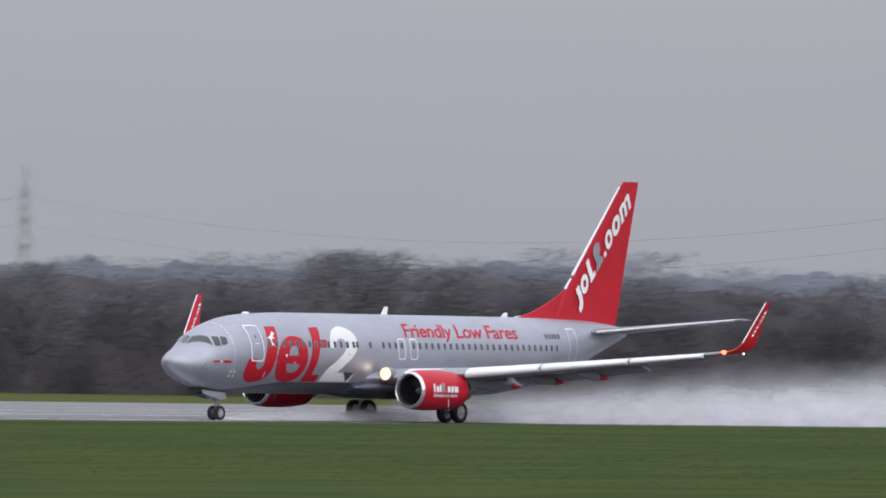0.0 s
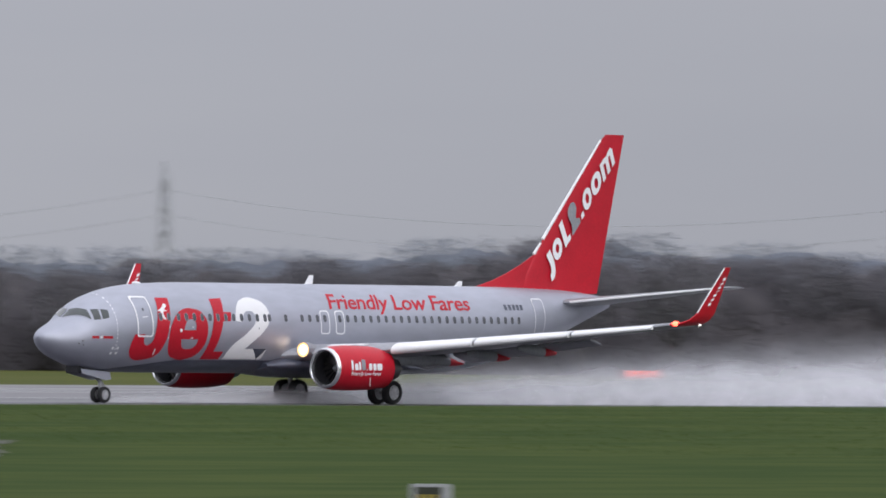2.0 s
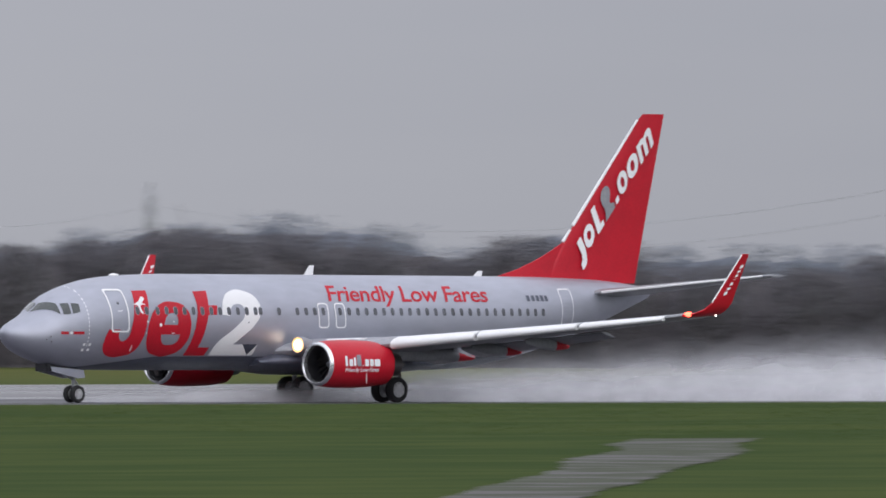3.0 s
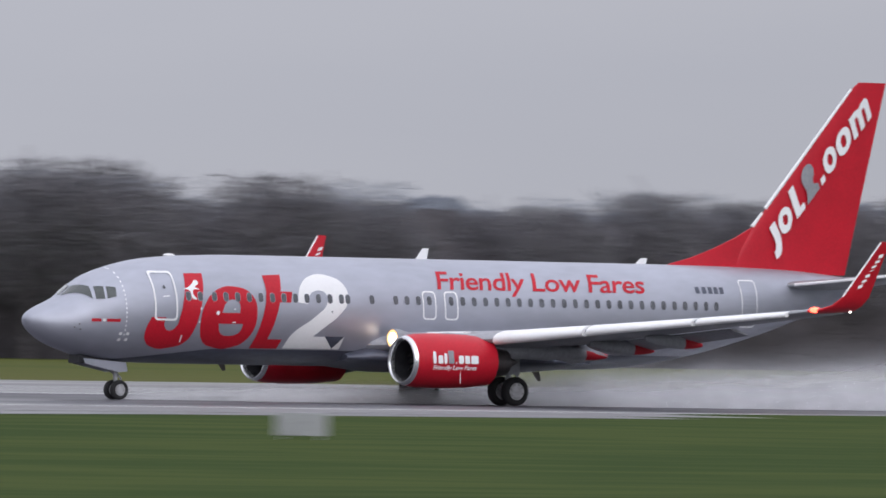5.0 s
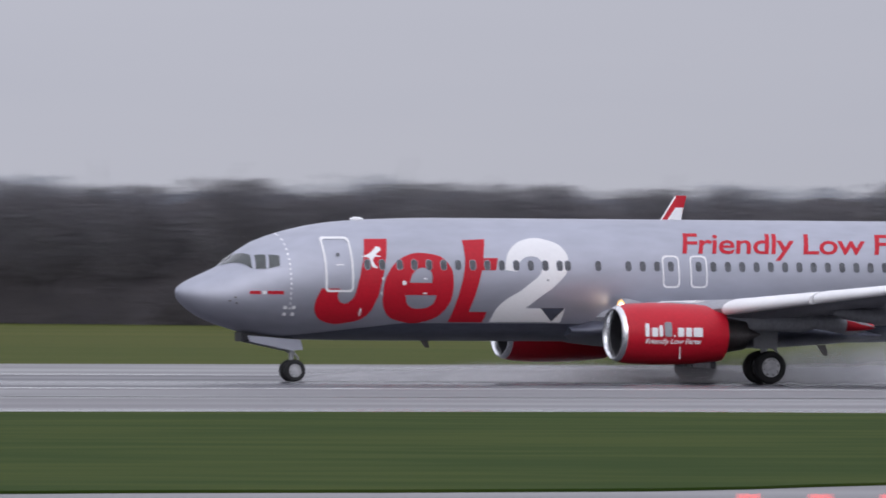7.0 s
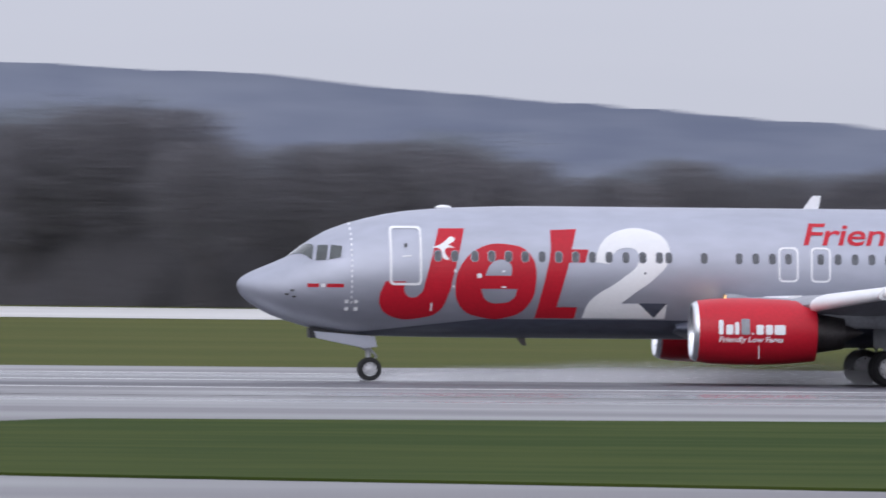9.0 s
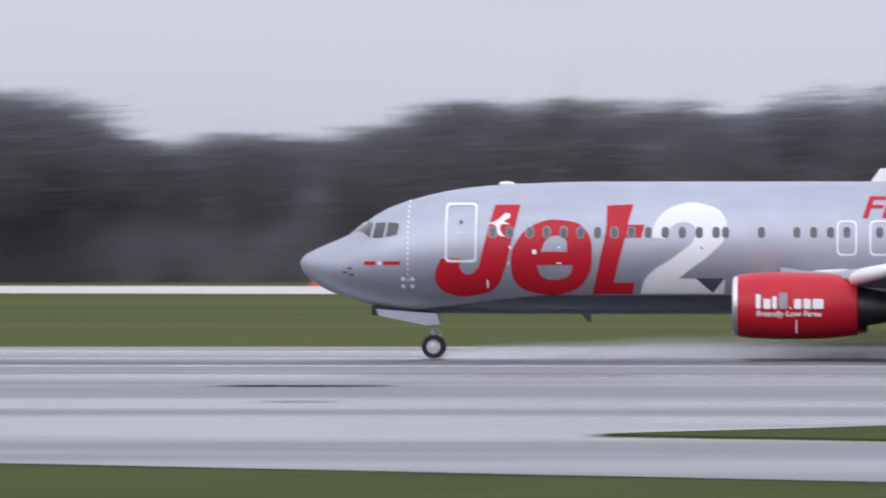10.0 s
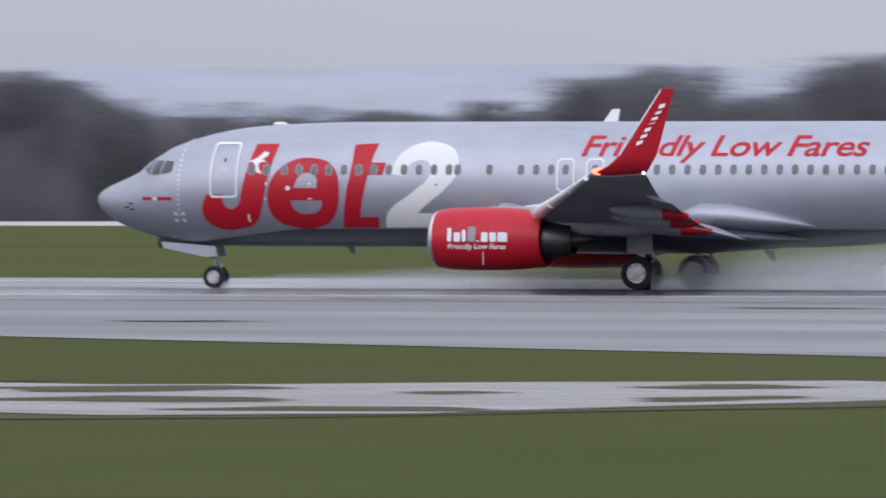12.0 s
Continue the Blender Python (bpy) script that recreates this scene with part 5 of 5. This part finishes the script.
def wheel(name, r, w):
    """A tyre and hub on a y axle, centred on its own origin."""
    t = new(name)
    bm = bmesh.new()
    rings = []
    for y, q in ((-w * .36, .60), (-w * .5, .68), (-w * .5, .86), (-w * .40, .965), (-w * .15, 1), (w * .15, 1), (w * .40, .965), (w * .5, .86), (w * .5, .68), (w * .36, .60)):
        rings.append([(r * q * math.cos(a), y, r * q * math.sin(a)) for a in np.linspace(0, 2 * math.pi, 36, endpoint=False)])
    loft(bm, rings, cap=False)
    part("tyre", bm, RUBBER, t, smooth=50)
    bm = bmesh.new()
    rings = []
    for y, q in ((-w * .30, .62), (-w * .42, .58), (-w * .36, .40), (-w * .45, .22), (-w * .46, .02), (w * .46, .02), (w * .45, .22), (w * .36, .40), (w * .42, .58), (w * .30, .62)):
        rings.append([(r * q * math.cos(a), y, r * q * math.sin(a)) for a in np.linspace(0, 2 * math.pi, 28, endpoint=False)])
    loft(bm, rings)
    hub = part("rim", bm, HUB, t, "pale metal rim", smooth=50)
    for k in range(8):
        a = k * math.pi / 4
        bm = bmesh.new()
        tube(bm, (r * .48 * math.cos(a), -w * .42, r * .48 * math.sin(a)), (r * .48 * math.cos(a), w * .42, r * .48 * math.sin(a)), r * .05, n=6)
        part("hub_hole", bm, DARKMETAL, hub, smooth=0)
    return t


WHEELS = []


def landing_gear():
    g = new("nose_gear")
    g.parent = airliner
    bm = bmesh.new()
    tube(bm, (4.08, 0, .36), (3.98, 0, 1.7), .075, .10, 12)
    tube(bm, (4.08, -.24, .36), (4.08, .24, .36), .06, n=10)
    part("strut", bm, STEEL, g)
    bm = bmesh.new()
    tube(bm, (3.98, 0, .95), (2.9, 0, 1.6), .045, n=8)
    tube(bm, (4.12, 0, .5), (4.3, 0, .75), .035, n=6)
    tube(bm, (4.3, 0, .75), (4.08, 0, 1.0), .035, n=6)
    part("brace", bm, STEEL, g)
    # solid black block stands for the shade inside the open bay
    bm = bmesh.new()
    box(bm, 2.2, 3.95, -.37, .37, 1.30, 1.62, .03)
    part("gear_bay", bm, BLACK, g, "black block in place of the shaded nose gear bay", smooth=0)
    for s in (-1, 1):
        bm = bmesh.new()
        q = [(2.35, 1.50), (4.2, 1.36), (4.28, 1.04), (3.9, 1.0), (2.42, 1.30)]
        a = [bm.verts.new((x, s * .42, z)) for x, z in q]
        f = bm.faces.new(a)
        ex = bmesh.ops.extrude_face_region(bm, geom=[f])
        bmesh.ops.translate(bm, vec=(0, s * .04, 0), verts=[v for v in ex["geom"] if isinstance(v, bmesh.types.BMVert)])
        part("gear_door", bm, SILVER, g, "silver nose gear door", smooth=0)
        WHEELS.append((wheel("nose_wheel", .36, .22), (4.08, s * .21, .36)))
    for s in (-1, 1):
        g = new("main_gear")
        g.parent = airliner
        bm = bmesh.new()
        tube(bm, (19.6, s * 2.86, .54), (19.55, s * 2.9, 2.3), .11, .14, 12)
        tube(bm, (19.6, s * 2.3, .54), (19.6, s * 3.42, .54), .09, n=10)
        part("strut", bm, STEEL, g)
        bm = bmesh.new()
        tube(bm, (19.55, s * 2.88, 1.5), (19.4, s * 1.7, 2.0), .06, n=8)
        tube(bm, (19.75, s * 2.86, .7), (20.05, s * 2.86, 1.05), .05, n=6)
        tube(bm, (20.05, s * 2.86, 1.05), (19.66, s * 2.88, 1.45), .05, n=6)
        part("brace", bm, STEEL, g)
        bm = bmesh.new()
        box(bm, 19.15, 20.0, s * 3.02 - .02, s * 3.02 + .02, 1.15, 2.2, .01)
        part("gear_door", bm, GREY, g, "grey strut door", smooth=0)
        for y in (2.43, 3.29):
            WHEELS.append((wheel("main_wheel", .54, .38), (19.6, s * y, .54)))
    for w, _ in WHEELS:
        w.parent = airliner


landing_gear()


# ---- spray thrown up behind the wheels ----
def spray_cloud():
    rs = np.random.RandomState(9)
    P, L, Wd = [], [], []

    def plume(n, x0, x1, y0, spread0, spread1, h0, h1, flat, thin=1.0):
        u = rs.uniform(0, 1, n) ** 0.6
        x = x0 + u * (x1 - x0)
        hh = h0 + (h1 - h0) * u ** 0.7
        z = np.abs(rs.normal(0, 1, n)) ** flat * hh * 0.5 + 0.03
        y = y0 + rs.normal(0, 1, n) * (spread0 + (spread1 - spread0) * u)
        z *= 1 + 0.35 * np.sin(x * 0.55 + y) * np.sin(x * 0.23)
        P.append(np.stack([x, y, z], 1))
        L.append(rs.uniform(0.06, 0.28, n) * (0.4 + 0.8 * u))
        Wd.append(rs.uniform(0.005, 0.014, n) * (0.5 + 0.8 * u) * thin)
    for s in (-1, 1):
        plume(16000, 20.4, 75, s * 3.0, 0.4, 3.5, 0.6, 1.3, 1.0, 0.7)
    plume(22000, 24, 105, 0, 2.6, 6.0, 0.7, 1.6, 1.0, 0.7)
    plume(5000, 4.5, 18, 0, 0.12, 1.2, 0.15, 0.5, 1.0, 0.3)
    P, L, Wd = np.concatenate(P), np.concatenate(L), np.concatenate(Wd)
    P[:, 2] = np.maximum(P[:, 2], 0.02)
    D = rs.normal(0, 0.05, P.shape) + [1, 0, 0.05]
    D /= np.linalg.norm(D, axis=1)[:, None]
    return scatter("spray", P, D, L, Wd, MISTY, "white mist of spray thrown up behind the wheels", "spray")


spray = spray_cloud()


def mist_material(name, density, start):
    """Fine mist: thins out upwards and along the wake by the veil's own map, uneven in between."""
    m = bpy.data.materials.new(name)
    m.use_nodes = True
    n, l = m.node_tree.nodes, m.node_tree.links
    n.clear()
    out, mix, clear, body = (n.new("ShaderNode" + k) for k in ("OutputMaterial", "MixShader", "BsdfTransparent", "MixShader"))
    dif, tra = n.new("ShaderNodeBsdfDiffuse"), n.new("ShaderNodeBsdfTranslucent")
    dif.inputs["Color"].default_value = tra.inputs["Color"].default_value = (0.88, 0.88, 0.91, 1)
    l.new(dif.outputs[0], body.inputs[1])
    l.new(tra.outputs[0], body.inputs[2])
    tc, sep = n.new("ShaderNodeTexCoord"), n.new("ShaderNodeSeparateXYZ")
    l.new(tc.outputs["UV"], sep.inputs[0])

    def span(src, a, b, c, d):
        k = n.new("ShaderNodeMapRange")
        k.interpolation_type = "SMOOTHSTEP"
        for nm, v in (("From Min", a), ("From Max", b), ("To Min", c), ("To Max", d)):
            k.inputs[nm].default_value = v
        l.new(src, k.inputs["Value"])
        return k.outputs[0]

    def times(a, b):
        k = n.new("ShaderNodeMath")
        k.operation = "MULTIPLY"
        l.new(a, k.inputs[0])
        l.new(b, k.inputs[1])
        return k.outputs[0]
    mp, nz = n.new("ShaderNodeMapping"), n.new("ShaderNodeTexNoise")
    mp.inputs["Scale"].default_value = (0.35, 0.6, 0.9)
    nz.inputs["Scale"].default_value, nz.inputs["Detail"].default_value = 0.8, 3
    l.new(tc.outputs["Object"], mp.inputs["Vector"])
    l.new(mp.outputs[0], nz.inputs["Vector"])
    fac = times(times(span(sep.outputs["Y"], 0.0, 1.0, density, 0.0), span(nz.outputs["Fac"], 0.3, 0.7, 0.72, 1.06)),
                times(span(sep.outputs["X"], 0.0, 0.3, start, 1.0), span(sep.outputs["X"], 0.65, 1.0, 1.0, 0.0)))
    l.new(fac, mix.inputs[0])
    l.new(clear.outputs[0], mix.inputs[1])
    l.new(body.outputs[0], mix.inputs[2])
    l.new(mix.outputs[0], out.inputs["Surface"])
    return m


def mist_veil(x0, x1, y0, half0, half1, h0, h1, density, start):
    """An arched veil of mist over the wake."""
    bm = bmesh.new()
    uv = bm.loops.layers.uv.new("map")
    rings, at = [], []
    for i in range(71):
        u = i / 70
        x = x0 + (x1 - x0) * u
        hh = (h0 + (h1 - h0) * u ** 0.7) * (1 + 0.22 * noise.noise(Vector((x * 0.3, y0, 1))))
        ww = half0 + (half1 - half0) * u
        ring, marks = [], []
        for k in range(17):
            a = math.pi * k / 16
            ring.append((x, y0 + ww * math.cos(a), 0.02 + hh * math.sin(a)))
            marks.append((u, math.sin(a)))
        rings.append(ring)
        at.append(marks)
    vs = loft(bm, rings, cap=False, closed=False)
    mark = {v: m for row, ms in zip(vs, at) for v, m in zip(row, ms)}
    for f in bm.faces:
        for lp in f.loops:
            lp[uv].uv = mark[lp.vert]
    part("mist_veil", bm, mist_material("mist", density, start), spray, "soft white mist", smooth=180)


for side in (-1, 1):
    mist_veil(20.1, 82, side * 3.0, 0.5, 4.0, 1.1, 3.2, 0.72, 0.65)
mist_veil(22, 122, 0, 3.6, 8.5, 1.6, 6.2, 0.66, 0.45)
mist_veil(4.3, 23, 0, 0.25, 1.7, 0.35, 1.2, 0.7, 0.9)


def motions():
    run = [(t, pose(x, RUNWAY_Y, 0)) for t, x in RUN]
    walk(airliner, run)
    walk(spray, run)
    for w, (x, y, z) in WHEELS:
        walk(w, [(k / 15, pose(x, y, z, 0, -73 * k, 0)) for k in range(181)])


motions()
